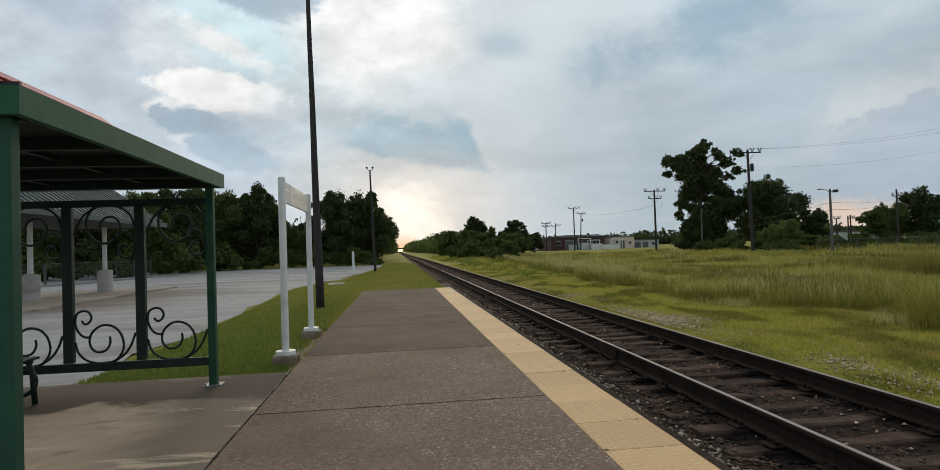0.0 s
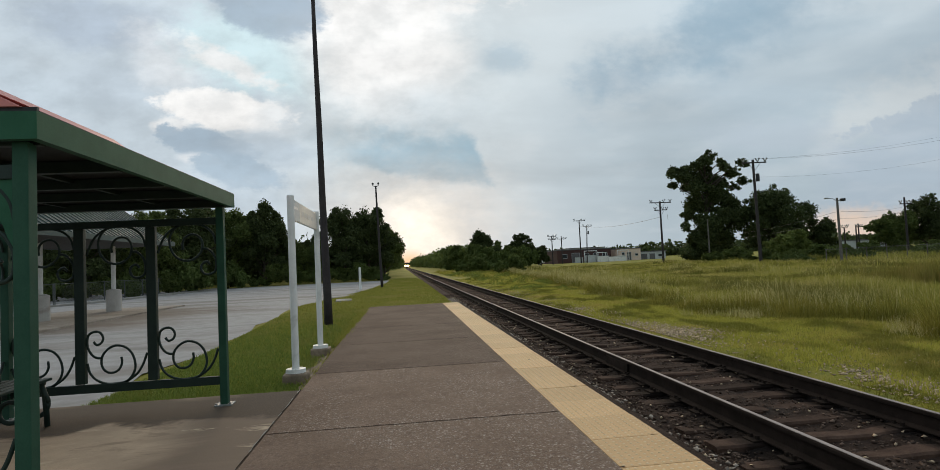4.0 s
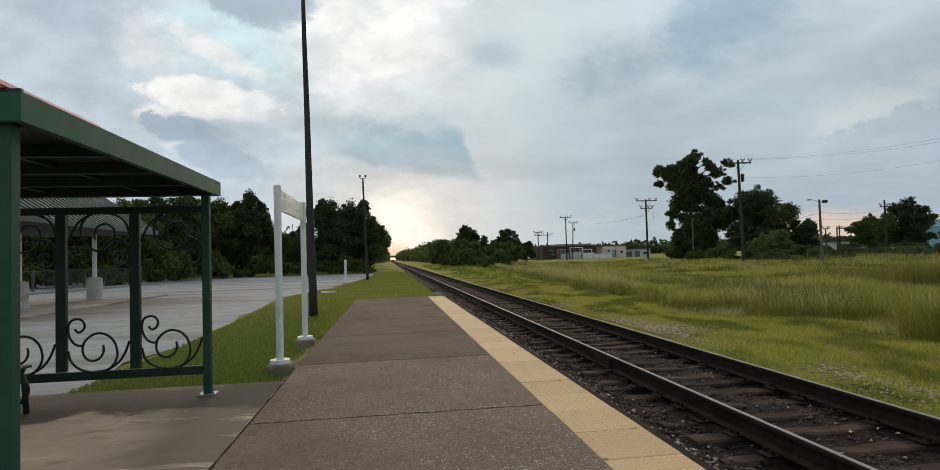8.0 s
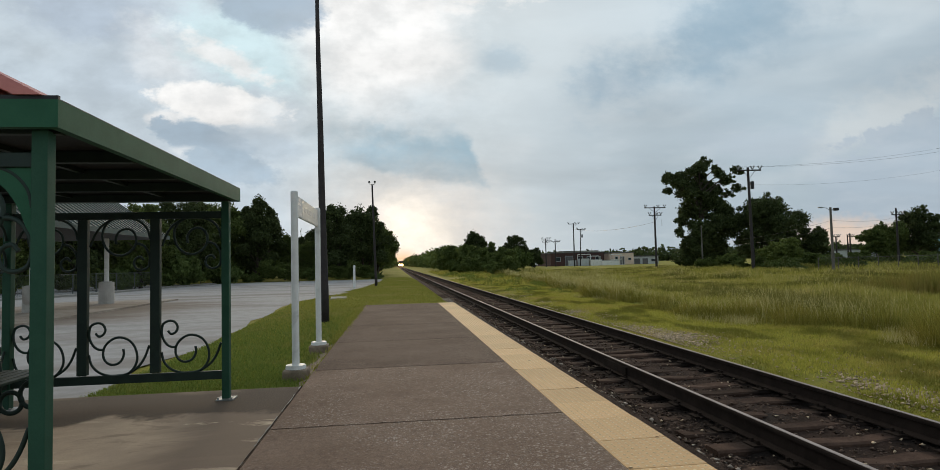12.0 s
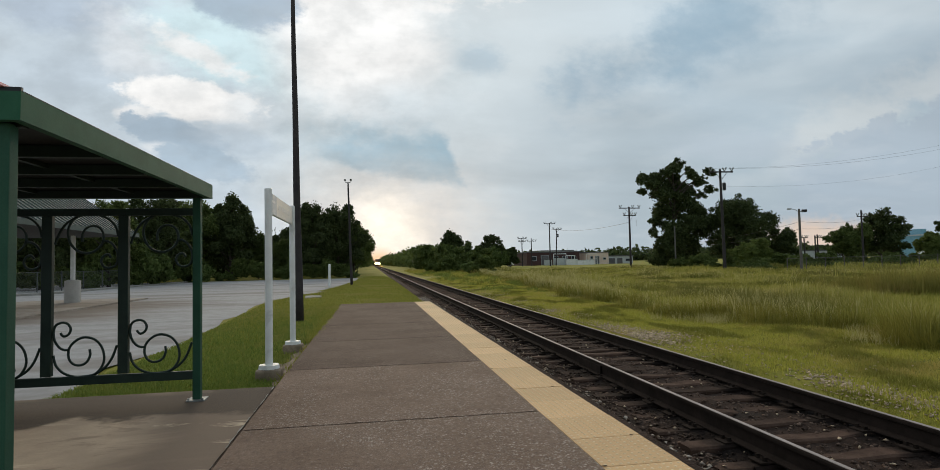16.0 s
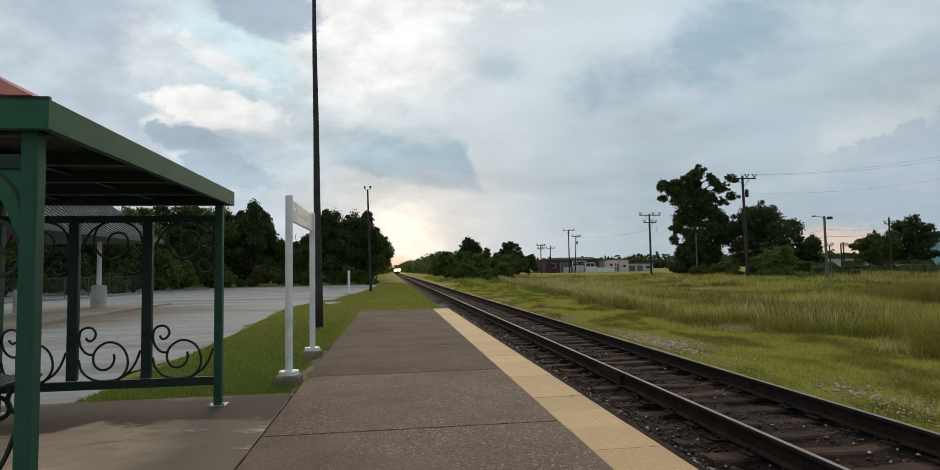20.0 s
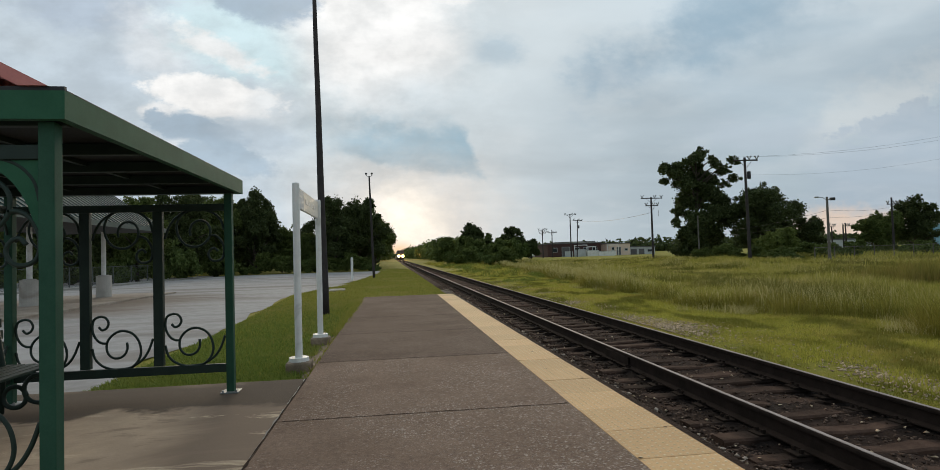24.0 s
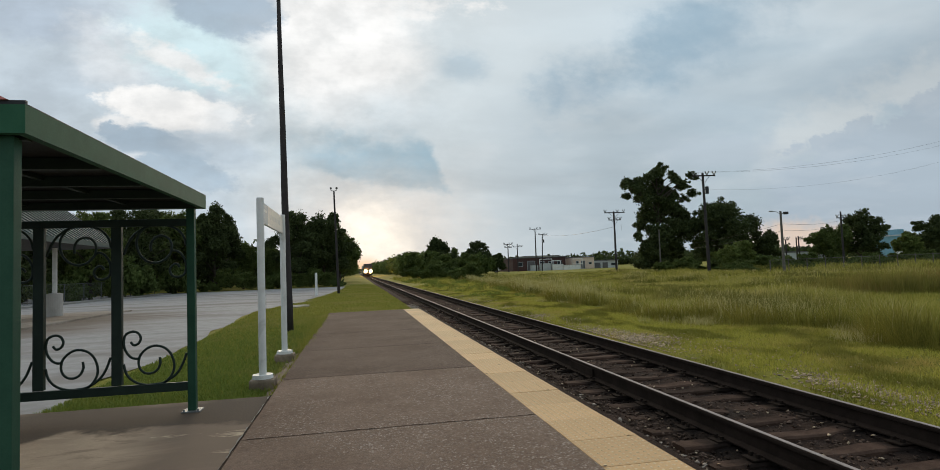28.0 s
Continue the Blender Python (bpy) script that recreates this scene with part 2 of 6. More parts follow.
# ---- materials ----
def material(name, a, b, rough=0.8, metal=0.0, scale=6.0, fine=60.0, bump=0.25, dist=0.01, third=None, fine_amt=0.25, grease_shade=False,
             per_object=0.0, per_island=0.0, spec=0.3, coat=0.0):
    """Two tones mixed by coarse noise, a fine grain over them, and relief. Object space, metres."""
    m = bpy.data.materials.new(name)
    m.use_nodes = True
    t = m.node_tree
    bs = t.nodes["Principled BSDF"]
    tc = t.nodes.new("ShaderNodeTexCoord")
    v = tc.outputs["Object"]
    n1 = noise_of(v, scale, 6, 0.6, t)
    n2 = noise_of(v, fine, 4, 0.65, t)
    c = blend(smooth(n1, 0.35, 0.65, t), a, b, t)
    if third:
        n3 = noise_of(v, scale * 0.37, 5, 0.62, t, 0.6)
        c = blend(smooth(n3, 0.55, 0.72, t), c, third, t)
    c = blend(M("MULTIPLY", smooth(n2, 0.35, 0.7, t), fine_amt, t), c, tuple(x * 0.45 for x in a), t)
    if grease_shade:      # shadow and grease beside both rails, painted as one dark band
        sx = t.nodes.new("ShaderNodeSeparateXYZ")
        wire(t, v, sx.inputs[0])
        off = M("ABSOLUTE", M("SUBTRACT", M("ABSOLUTE", sx.outputs[0], 0, t), 0.77, t), 0, t)
        off = M("ADD", off, M("MULTIPLY", M("SUBTRACT", n1, 0.5, t), 0.25, t), t)
        c = blend(M("MULTIPLY", smooth(off, 0.40, 0.16, t), 0.85, t), c, (0.012, 0.009, 0.008), t)
    if per_object:
        oi = t.nodes.new("ShaderNodeObjectInfo")
        k = M("ADD", M("MULTIPLY", oi.outputs["Random"], 2 * per_object, t), 1 - per_object, t)
        c = blend(1.0, c, k, t, "MULTIPLY")
    if per_island:
        ge = t.nodes.new("ShaderNodeNewGeometry")
        k = M("ADD", M("MULTIPLY", ge.outputs["Random Per Island"], 2 * per_island, t), 1 - per_island, t)
        c = blend(1.0, c, k, t, "MULTIPLY")
    wire(t, c, bs.inputs["Base Color"])
    wire(t, M("ADD", M("MULTIPLY", n2, 0.25, t), rough - 0.12, t), bs.inputs["Roughness"])
    bs.inputs["Metallic"].default_value = metal
    bs.inputs["Specular IOR Level"].default_value = spec
    bs.inputs["Coat Weight"].default_value = coat
    if bump:
        bp = t.nodes.new("ShaderNodeBump")
        bp.inputs["Strength"].default_value, bp.inputs["Distance"].default_value = bump, dist
        wire(t, M("ADD", M("MULTIPLY", n1, 0.4, t), n2, t), bp.inputs["Height"])
        wire(t, bp.outputs[0], bs.inputs["Normal"])
    return m


def foliage(name, dark, light, straw=None, big=0.12, translucent=0.25, rough=0.7, rank=None, rank_scale=0.30):
    """Leaf or blade colour varied by island and by wide patches."""
    m = bpy.data.materials.new(name)
    m.use_nodes = True
    t = m.node_tree
    bs = t.nodes["Principled BSDF"]
    ge = t.nodes.new("ShaderNodeNewGeometry")
    c = blend(ge.outputs["Random Per Island"], dark, light, t)
    if straw:
        n = noise_of(ge.outputs["Position"], big, 4, 0.6, t)
        k = M("ADD", M("MULTIPLY", smooth(n, 0.48, 0.68, t), 0.55, t), M("MULTIPLY", ge.outputs["Random Per Island"], 0.25, t), t)
        c = blend(k, c, straw, t)
    if rank:        # dark drifts: shadows painted into the tall grass, darker tufts among weeds
        mp = t.nodes.new("ShaderNodeMapping")
        mp.inputs["Scale"].default_value = (1.0, 0.45, 1.0)
        mp.inputs["Rotation"].default_value = (0, 0, 0.35)
        wire(t, ge.outputs["Position"], mp.inputs["Vector"])
        n = noise_of(mp.outputs[0], rank_scale, 4, 0.55, t)
        c = blend(M("MULTIPLY", smooth(n, 0.46, 0.60, t), 0.85, t), c, rank, t)
    wire(t, c, bs.inputs["Base Color"])
    bs.inputs["Roughness"].default_value = rough
    bs.inputs["Specular IOR Level"].default_value = 0.15
    tr = t.nodes.new("ShaderNodeBsdfTranslucent")
    wire(t, c, tr.inputs[0])
    mx = t.nodes.new("ShaderNodeMixShader")
    mx.inputs[0].default_value = translucent
    wire(t, bs.outputs[0], mx.inputs[1])
    wire(t, tr.outputs[0], mx.inputs[2])
    wire(t, mx.outputs[0], t.nodes["Material Output"].inputs[0])
    return m


def glow(name, color, strength):
    m = bpy.data.materials.new(name)
    m.use_nodes = True
    bs = m.node_tree.nodes["Principled BSDF"]
    bs.inputs["Base Color"].default_value = (*color, 1)
    bs.inputs["Emission Color"].default_value = (*color, 1)
    bs.inputs["Emission Strength"].default_value = strength
    return m


def glass_mat(name, tint, rough=0.05):
    m = bpy.data.materials.new(name)
    m.use_nodes = True
    bs = m.node_tree.nodes["Principled BSDF"]
    bs.inputs["Base Color"].default_value = (*tint, 1)
    bs.inputs["Roughness"].default_value = rough
    bs.inputs["Specular IOR Level"].default_value = 0.6
    return m


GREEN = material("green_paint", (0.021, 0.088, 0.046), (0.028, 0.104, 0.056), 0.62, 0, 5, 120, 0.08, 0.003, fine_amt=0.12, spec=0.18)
# The fascia's green again, darkened for the shade under the roof.
GREEN_SHADED = material("shaded_green_paint", (0.020, 0.066, 0.040), (0.026, 0.080, 0.048), 0.6, 0, 5, 120, 0.08, 0.003, fine_amt=0.14, spec=0.18)
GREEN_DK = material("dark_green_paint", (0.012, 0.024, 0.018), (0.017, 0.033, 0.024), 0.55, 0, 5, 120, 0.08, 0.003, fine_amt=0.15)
REDROOF = material("red_metal", (0.52, 0.175, 0.155), (0.58, 0.21, 0.18), 0.45, 0, 3, 80, 0.05, 0.003, fine_amt=0.1, spec=0.4)
# Near-black tone holds the under-roof shade against light bounced off the slab.
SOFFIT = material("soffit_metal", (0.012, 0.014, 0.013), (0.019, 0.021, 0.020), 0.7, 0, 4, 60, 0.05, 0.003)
WHITE = material("white_paint", (0.75, 0.735, 0.70), (0.67, 0.655, 0.62), 0.5, 0, 5, 90, 0.1, 0.003, third=(0.50, 0.49, 0.45), fine_amt=0.08)
CONC = material("concrete", (0.30, 0.285, 0.26), (0.24, 0.225, 0.20), 0.85, 0, 2.2, 90, 0.25, 0.006, third=(0.17, 0.155, 0.13))
WOODPOLE = material("pole_wood", (0.034, 0.028, 0.028), (0.048, 0.040, 0.038), 0.8, 0, 5, 45, 0.4, 0.01)
WOODGREY = material("grey_pole_wood", (0.16, 0.145, 0.125), (0.11, 0.10, 0.09), 0.85, 0, 4, 40, 0.4, 0.01)
RAILTOP = material("rail_steel", (0.44, 0.37, 0.335), (0.36, 0.30, 0.27), 0.7, 0.6, 3, 50, 0.05, 0.002, fine_amt=0.1)
RAILRUST = material("rail_rust", (0.021, 0.015, 0.012), (0.030, 0.021, 0.017), 0.97, 0.0, 6, 70, 0.3, 0.004, spec=0.08)
TIE = material("tie_wood", (0.052, 0.031, 0.022), (0.084, 0.051, 0.037), 0.9, 0, 4, 38, 0.6, 0.015, third=(0.032, 0.022, 0.018), per_object=0.4, grease_shade=True, spec=0.08)
STONE = material("ballast_stone", (0.135, 0.092, 0.070), (0.080, 0.053, 0.041), 0.9, 0, 9, 50, 0.3, 0.01, per_island=0.55, grease_shade=True, spec=0.08)
STONE_MID = material("tan_stone", (0.43, 0.355, 0.29), (0.27, 0.22, 0.18), 0.9, 0, 9, 50, 0.3, 0.01, per_island=0.5, spec=0.08)
STONE_LT = material("pale_stone", (0.58, 0.44, 0.30), (0.38, 0.29, 0.20), 0.9, 0, 9, 50, 0.3, 0.01, per_island=0.35, spec=0.08)
GRIT = material("ballast_bed", (0.044, 0.028, 0.021), (0.066, 0.042, 0.032), 0.95, 0, 3, 32, 0.9, 0.03, third=(0.040, 0.032, 0.027), fine_amt=0.5, grease_shade=True, spec=0.08)
FENCE = material("weathered_wire", (0.085, 0.090, 0.085), (0.11, 0.115, 0.108), 0.7, 0.2, 5, 60, 0.1, 0.002)
GALV = material("galvanised_steel", (0.30, 0.31, 0.31), (0.22, 0.23, 0.23), 0.5, 0.7, 5, 60, 0.1, 0.002)
BLACK = material("black_metal", (0.018, 0.018, 0.02), (0.028, 0.027, 0.027), 0.5, 0, 6, 60, 0.1, 0.002)
BRICK = material("brick", (0.085, 0.043, 0.038), (0.065, 0.036, 0.033), 0.9, 0, 0.5, 6, 0.3, 0.02)
CREAM = material("cream_render", (0.74, 0.58, 0.47), (0.62, 0.49, 0.40), 0.85, 0, 0.5, 8, 0.15, 0.01)
PALE = material("pale_siding", (0.50, 0.52, 0.52), (0.42, 0.43, 0.43), 0.7, 0, 0.6, 8, 0.15, 0.01)
ROOFDK = material("dark_roofing", (0.10, 0.10, 0.105), (0.14, 0.13, 0.13), 0.85, 0, 0.7, 10, 0.2, 0.02)
ROOFGREEN = material("green_roof_metal", (0.060, 0.085, 0.077), (0.075, 0.105, 0.094), 0.6, 0.0, 0.8, 30, 0.1, 0.01)
CONC_OLD = material("dirty_concrete", (0.20, 0.15, 0.105), (0.32, 0.245, 0.175), 0.9, 0, 5, 70, 0.4, 0.01, third=(0.07, 0.062, 0.045))
DIRT = material("bare_dirt", (0.23, 0.165, 0.11), (0.30, 0.22, 0.15), 0.95, 0, 2.5, 50, 0.6, 0.02, third=(0.10, 0.08, 0.045))
CANOPYDK = material("canopy_soffit", (0.03, 0.032, 0.031), (0.042, 0.044, 0.042), 0.7, 0, 2, 30, 0.05, 0.004)
SILVER = material("silver_paint", (0.45, 0.46, 0.47), (0.36, 0.37, 0.38), 0.4, 0.5, 2, 30, 0.05, 0.004)
BLUEP = material("blue_paint", (0.16, 0.34, 0.44), (0.20, 0.40, 0.50), 0.5, 0, 2, 30, 0.05, 0.004)
BARK = material("bark", (0.055, 0.043, 0.033), (0.085, 0.068, 0.052), 0.95, 0, 3, 14, 0.8, 0.05)
RUBBER = material("rubber", (0.02, 0.02, 0.02), (0.03, 0.03, 0.03), 0.85)
WINDOW = glass_mat("window_glass", (0.03, 0.035, 0.04))
LAMPGLASS = glass_mat("lamp_glass", (0.10, 0.10, 0.10), 0.25)
HEADLAMP = glow("headlamp", (1.0, 0.46, 0.14), 1100.0)
# Darkened all over, so the body's backlit look is in its colour.
LOCO = material("backlit_loco_paint", (0.05, 0.05, 0.055), (0.065, 0.062, 0.065), 0.6, 0.0, 2, 30, 0.05, 0.004)
LEAF = foliage("leaves", (0.060, 0.085, 0.022), (0.140, 0.172, 0.048), translucent=0.3)
LEAF_DK = foliage("dark_leaves", (0.034, 0.047, 0.016), (0.088, 0.110, 0.038), translucent=0.25)
LEAF_LT = foliage("light_leaves", (0.058, 0.085, 0.022), (0.120, 0.155, 0.044))
SHRUB = foliage("shrub_leaves", (0.085, 0.112, 0.027), (0.180, 0.215, 0.058))
COVER = foliage("cover_leaves", (0.13, 0.165, 0.030), (0.25, 0.285, 0.058))
TALLGRASS = foliage("tall_grass", (0.19, 0.195, 0.026), (0.38, 0.365, 0.066), (0.66, 0.53, 0.22), 0.16, 0.4, rank=(0.10, 0.105, 0.020))
# Field front in a darker tone: its shade is put into the blades.
OLIVE_SHADED = foliage("shaded_olive_grass", (0.15, 0.143, 0.022), (0.31, 0.275, 0.046), (0.40, 0.32, 0.09), 0.5, 0.3)
REED = foliage("reed", (0.17, 0.165, 0.032), (0.31, 0.28, 0.065), (0.30, 0.20, 0.07), 0.6, 0.3)
STRAW = foliage("straw", (0.38, 0.34, 0.12), (0.60, 0.52, 0.24), translucent=0.35)
MOWN = foliage("mown_grass", (0.115, 0.172, 0.030), (0.212, 0.272, 0.054), (0.30, 0.27, 0.08), 0.35, 0.35)
DRYGRASS = foliage("worn_grass", (0.21, 0.22, 0.035), (0.33, 0.32, 0.065), (0.38, 0.32, 0.11), 0.35, 0.35)
WEED = foliage("weeds", (0.31, 0.315, 0.045), (0.50, 0.48, 0.085), (0.52, 0.37, 0.14), 0.45, 0.4, rank=(0.15, 0.15, 0.026), rank_scale=0.9)


def platform_mat(name, a, b, chips):
    """Exposed-aggregate concrete: dark brown-grey paste with pale chips."""
    m = bpy.data.materials.new(name)
    m.use_nodes = True
    t = m.node_tree
    bs = t.nodes["Principled BSDF"]
    ge = t.nodes.new("ShaderNodeNewGeometry")
    v = ge.outputs["Position"]
    n1 = noise_of(v, 0.7, 6, 0.6, t)
    c = blend(smooth(n1, 0.35, 0.68, t), a, b, t)
    # broken stones of two sizes, their outlines made uneven
    jit = t.nodes.new("ShaderNodeTexNoise")
    jit.inputs["Scale"].default_value, jit.inputs["Detail"].default_value = 90.0, 2.0
    wire(t, v, jit.inputs["Vector"])
    off = t.nodes.new("ShaderNodeVectorMath")
    off.operation = "MULTIPLY_ADD"
    wire(t, jit.outputs["Color"], off.inputs[0])
    off.inputs[1].default_value = (0.018, 0.018, 0.0)
    wire(t, v, off.inputs[2])
    sx = t.nodes.new("ShaderNodeSeparateXYZ")      # bared by wear towards the platform's edge
    wire(t, v, sx.inputs[0])
    lay = M("MULTIPLY", M("ADD", sx.outputs[0], 3.7, t), 0.07, t)
    patch = smooth(M("ADD", noise_of(v, 1.3, 5, 0.65, t), lay, t), 0.34, 0.62, t)
    relief = None
    for scale, share, pale in ((46.0, 0.66, (0.50, 0.41, 0.34)), (88.0, 0.55, (0.43, 0.35, 0.285))):
        vo = t.nodes.new("ShaderNodeTexVoronoi")
        vo.inputs["Scale"].default_value = scale
        wire(t, off.outputs[0], vo.inputs["Vector"])
        sp = t.nodes.new("ShaderNodeSeparateColor")
        wire(t, vo.outputs["Color"], sp.inputs[0])
        pick = M("GREATER_THAN", sp.outputs[0], share, t)
        chip = M("MULTIPLY", pick, smooth(vo.outputs["Distance"], 0.62, 0.30, t), t)
        chip = M("MULTIPLY", chip, M("ADD", M("MULTIPLY", sp.outputs[1], 1.0, t), 0.12, t), t)
        c = blend(M("MULTIPLY", chip, M("ADD", M("MULTIPLY", patch, 0.80 * chips, t), 0.22 * chips, t), t), c, pale, t)
        relief = vo.outputs["Distance"] if relief is None else relief
    n2 = noise_of(v, 130, 3, 0.7, t)
    c = blend(M("MULTIPLY", smooth(n2, 0.4, 0.7, t), 0.5, t), c, (0.055, 0.042, 0.035), t)
    n5 = noise_of(v, 22, 4, 0.7, t)
    c = blend(M("MULTIPLY", smooth(n5, 0.46, 0.68, t), 0.32, t), c, (0.07, 0.052, 0.042), t)
    wire(t, c, bs.inputs["Base Color"])
    bs.inputs["Roughness"].default_value = 0.95
    bs.inputs["Specular IOR Level"].default_value = 0.06
    bp = t.nodes.new("ShaderNodeBump")
    bp.inputs["Strength"].default_value, bp.inputs["Distance"].default_value = 0.4, 0.006
    wire(t, M("ADD", n2, relief, t), bp.inputs["Height"])
    wire(t, bp.outputs[0], bs.inputs["Normal"])
    return m


def stained_mat(name, a, b, stain, squash, scale, cover, crack=0.0, band=None, wash=None):
    """Concrete or asphalt with long stains, fine grain and, where asked, cracks and one dark damp band across y."""
    m = bpy.data.materials.new(name)
    m.use_nodes = True
    t = m.node_tree
    bs = t.nodes["Principled BSDF"]
    ge = t.nodes.new("ShaderNodeNewGeometry")
    v = ge.outputs["Position"]
    mp = t.nodes.new("ShaderNodeMapping")
    mp.inputs["Scale"].default_value = squash
    wire(t, v, mp.inputs["Vector"])
    n1 = noise_of(mp.outputs[0], scale, 6 if band else 4, 0.62 if band else 0.5, t, 0.4)
    n2 = noise_of(v, 70, 4, 0.7, t)
    n3 = noise_of(v, 2.6, 5, 0.6, t)
    c = blend(smooth(n3, 0.35, 0.65, t), a, b, t)
    c = blend(M("MULTIPLY", smooth(n1, cover, cover + 0.12, t), 0.85 if band else 0.45, t), c, stain, t)
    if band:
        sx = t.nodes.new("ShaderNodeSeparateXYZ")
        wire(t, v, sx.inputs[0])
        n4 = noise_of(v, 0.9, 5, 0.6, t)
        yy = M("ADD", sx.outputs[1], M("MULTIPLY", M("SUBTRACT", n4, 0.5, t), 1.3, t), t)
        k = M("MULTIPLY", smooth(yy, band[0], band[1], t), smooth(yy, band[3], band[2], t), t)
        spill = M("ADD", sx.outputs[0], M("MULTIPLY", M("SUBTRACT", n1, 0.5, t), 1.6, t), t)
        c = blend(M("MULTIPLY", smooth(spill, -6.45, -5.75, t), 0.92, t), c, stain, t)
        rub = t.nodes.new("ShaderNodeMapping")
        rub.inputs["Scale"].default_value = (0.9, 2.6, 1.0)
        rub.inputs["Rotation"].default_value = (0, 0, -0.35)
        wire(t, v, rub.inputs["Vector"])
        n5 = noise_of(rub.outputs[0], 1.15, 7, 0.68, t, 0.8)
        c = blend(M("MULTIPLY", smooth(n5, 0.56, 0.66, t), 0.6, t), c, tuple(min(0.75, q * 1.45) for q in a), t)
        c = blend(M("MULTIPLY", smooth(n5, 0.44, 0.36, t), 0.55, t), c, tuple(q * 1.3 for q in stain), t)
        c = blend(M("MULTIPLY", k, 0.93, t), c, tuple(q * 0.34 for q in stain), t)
    if wash:        # brown silt washed over one part of the lot
        sw = t.nodes.new("ShaderNodeSeparateXYZ")
        wire(t, v, sw.inputs[0])
        n6 = M("MULTIPLY", M("SUBTRACT", noise_of(mp.outputs[0], 1.1, 6, 0.65, t, 0.5), 0.5, t), 9.0, t)
        yy = M("ADD", sw.outputs[1], n6, t)
        k = M("MULTIPLY", smooth(yy, wash[2], wash[2] + 2.5, t), smooth(yy, wash[3], wash[3] - 2.5, t), t)
        k = M("MULTIPLY", k, smooth(M("ADD", sw.outputs[0], n6, t), wash[1], wash[1] - 5.0, t), t)
        c = blend(M("MULTIPLY", k, 0.8, t), c, tuple(q * 1.25 for q in stain), t)
    if crack:
        vo = t.nodes.new("ShaderNodeTexVoronoi")
        vo.feature = "DISTANCE_TO_EDGE"
        vo.inputs["Scale"].default_value = crack
        wire(t, mp.outputs[0], vo.inputs["Vector"])
        c = blend(M("MULTIPLY", smooth(vo.outputs["Distance"], 0.02, 0.004, t), 0.3, t), c, tuple(q * 0.4 for q in a), t)
    c = blend(M("MULTIPLY", smooth(n2, 0.4, 0.7, t), 0.25, t), c, tuple(q * 0.5 for q in a), t)
    wire(t, c, bs.inputs["Base Color"])
    bs.inputs["Roughness"].default_value = 0.88
    bs.inputs["Specular IOR Level"].default_value = 0.2
    bp = t.nodes.new("ShaderNodeBump")
    bp.inputs["Strength"].default_value, bp.inputs["Distance"].default_value = 0.25, 0.006
    wire(t, n2, bp.inputs["Height"])
    wire(t, bp.outputs[0], bs.inputs["Normal"])
    return m


LOT = stained_mat("lot_asphalt", (0.36, 0.345, 0.335), (0.30, 0.285, 0.275), (0.125, 0.092, 0.066), (0.22, 0.9, 1.0), 0.42, 0.51, 0.10, None, (-60, -10, 17.5, 31))
WALK = stained_mat("walkway_concrete", (0.40, 0.345, 0.29), (0.33, 0.28, 0.23), (0.14, 0.098, 0.066), (0.22, 0.8, 1.0), 0.55, 0.44)
CONC_PALE = material("pale_concrete", (0.50, 0.47, 0.43), (0.42, 0.39, 0.35), 0.85, 0, 2.2, 90, 0.2, 0.005, third=(0.33, 0.29, 0.25))
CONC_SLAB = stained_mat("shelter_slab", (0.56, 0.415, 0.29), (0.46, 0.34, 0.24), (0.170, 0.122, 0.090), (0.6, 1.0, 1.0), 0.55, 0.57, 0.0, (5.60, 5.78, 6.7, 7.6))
AGG = platform_mat("platform_aggregate", (0.220, 0.146, 0.104), (0.290, 0.200, 0.148), 1.0)
AGG_OLD = platform_mat("worn_platform_aggregate", (0.146, 0.099, 0.073), (0.200, 0.140, 0.105), 0.4)
DOME = material("worn_dome_yellow", (0.80, 0.60, 0.36), (0.72, 0.52, 0.29), 0.8, 0, 3.0, 70, 0.1, 0.002, per_object=0.08, fine_amt=0.15)
YELLOW = material("tactile_yellow", (0.71, 0.44, 0.215), (0.64, 0.395, 0.19), 0.75, 0, 2.0, 70, 0.2, 0.004, third=(0.50, 0.33, 0.175), per_object=0.10, fine_amt=0.22)


def ground_mat():
    m = bpy.data.materials.new("turf")
    m.use_nodes = True
    t = m.node_tree
    bs = t.nodes["Principled BSDF"]
    ge = t.nodes.new("ShaderNodeNewGeometry")
    v = ge.outputs["Position"]
    n1, n2, n3 = noise_of(v, 0.12, 5, 0.6, t), noise_of(v, 1.7, 5, 0.6, t), noise_of(v, 24, 4, 0.7, t)
    c = blend(smooth(n1, 0.4, 0.62, t), (0.21, 0.20, 0.026), (0.32, 0.27, 0.06), t)
    c = blend(smooth(n2, 0.52, 0.7, t), c, (0.20, 0.20, 0.05), t)
    c = blend(M("MULTIPLY", smooth(n3, 0.45, 0.7, t), 0.4, t), c, (0.10, 0.11, 0.03), t)
    wire(t, c, bs.inputs["Base Color"])
    bs.inputs["Roughness"].default_value = 0.95
    bs.inputs["Specular IOR Level"].default_value = 0.1
    bp = t.nodes.new("ShaderNodeBump")
    bp.inputs["Strength"].default_value, bp.inputs["Distance"].default_value = 0.7, 0.05
    wire(t, n3, bp.inputs["Height"])
    wire(t, bp.outputs[0], bs.inputs["Normal"])
    return m


TURF = ground_mat()


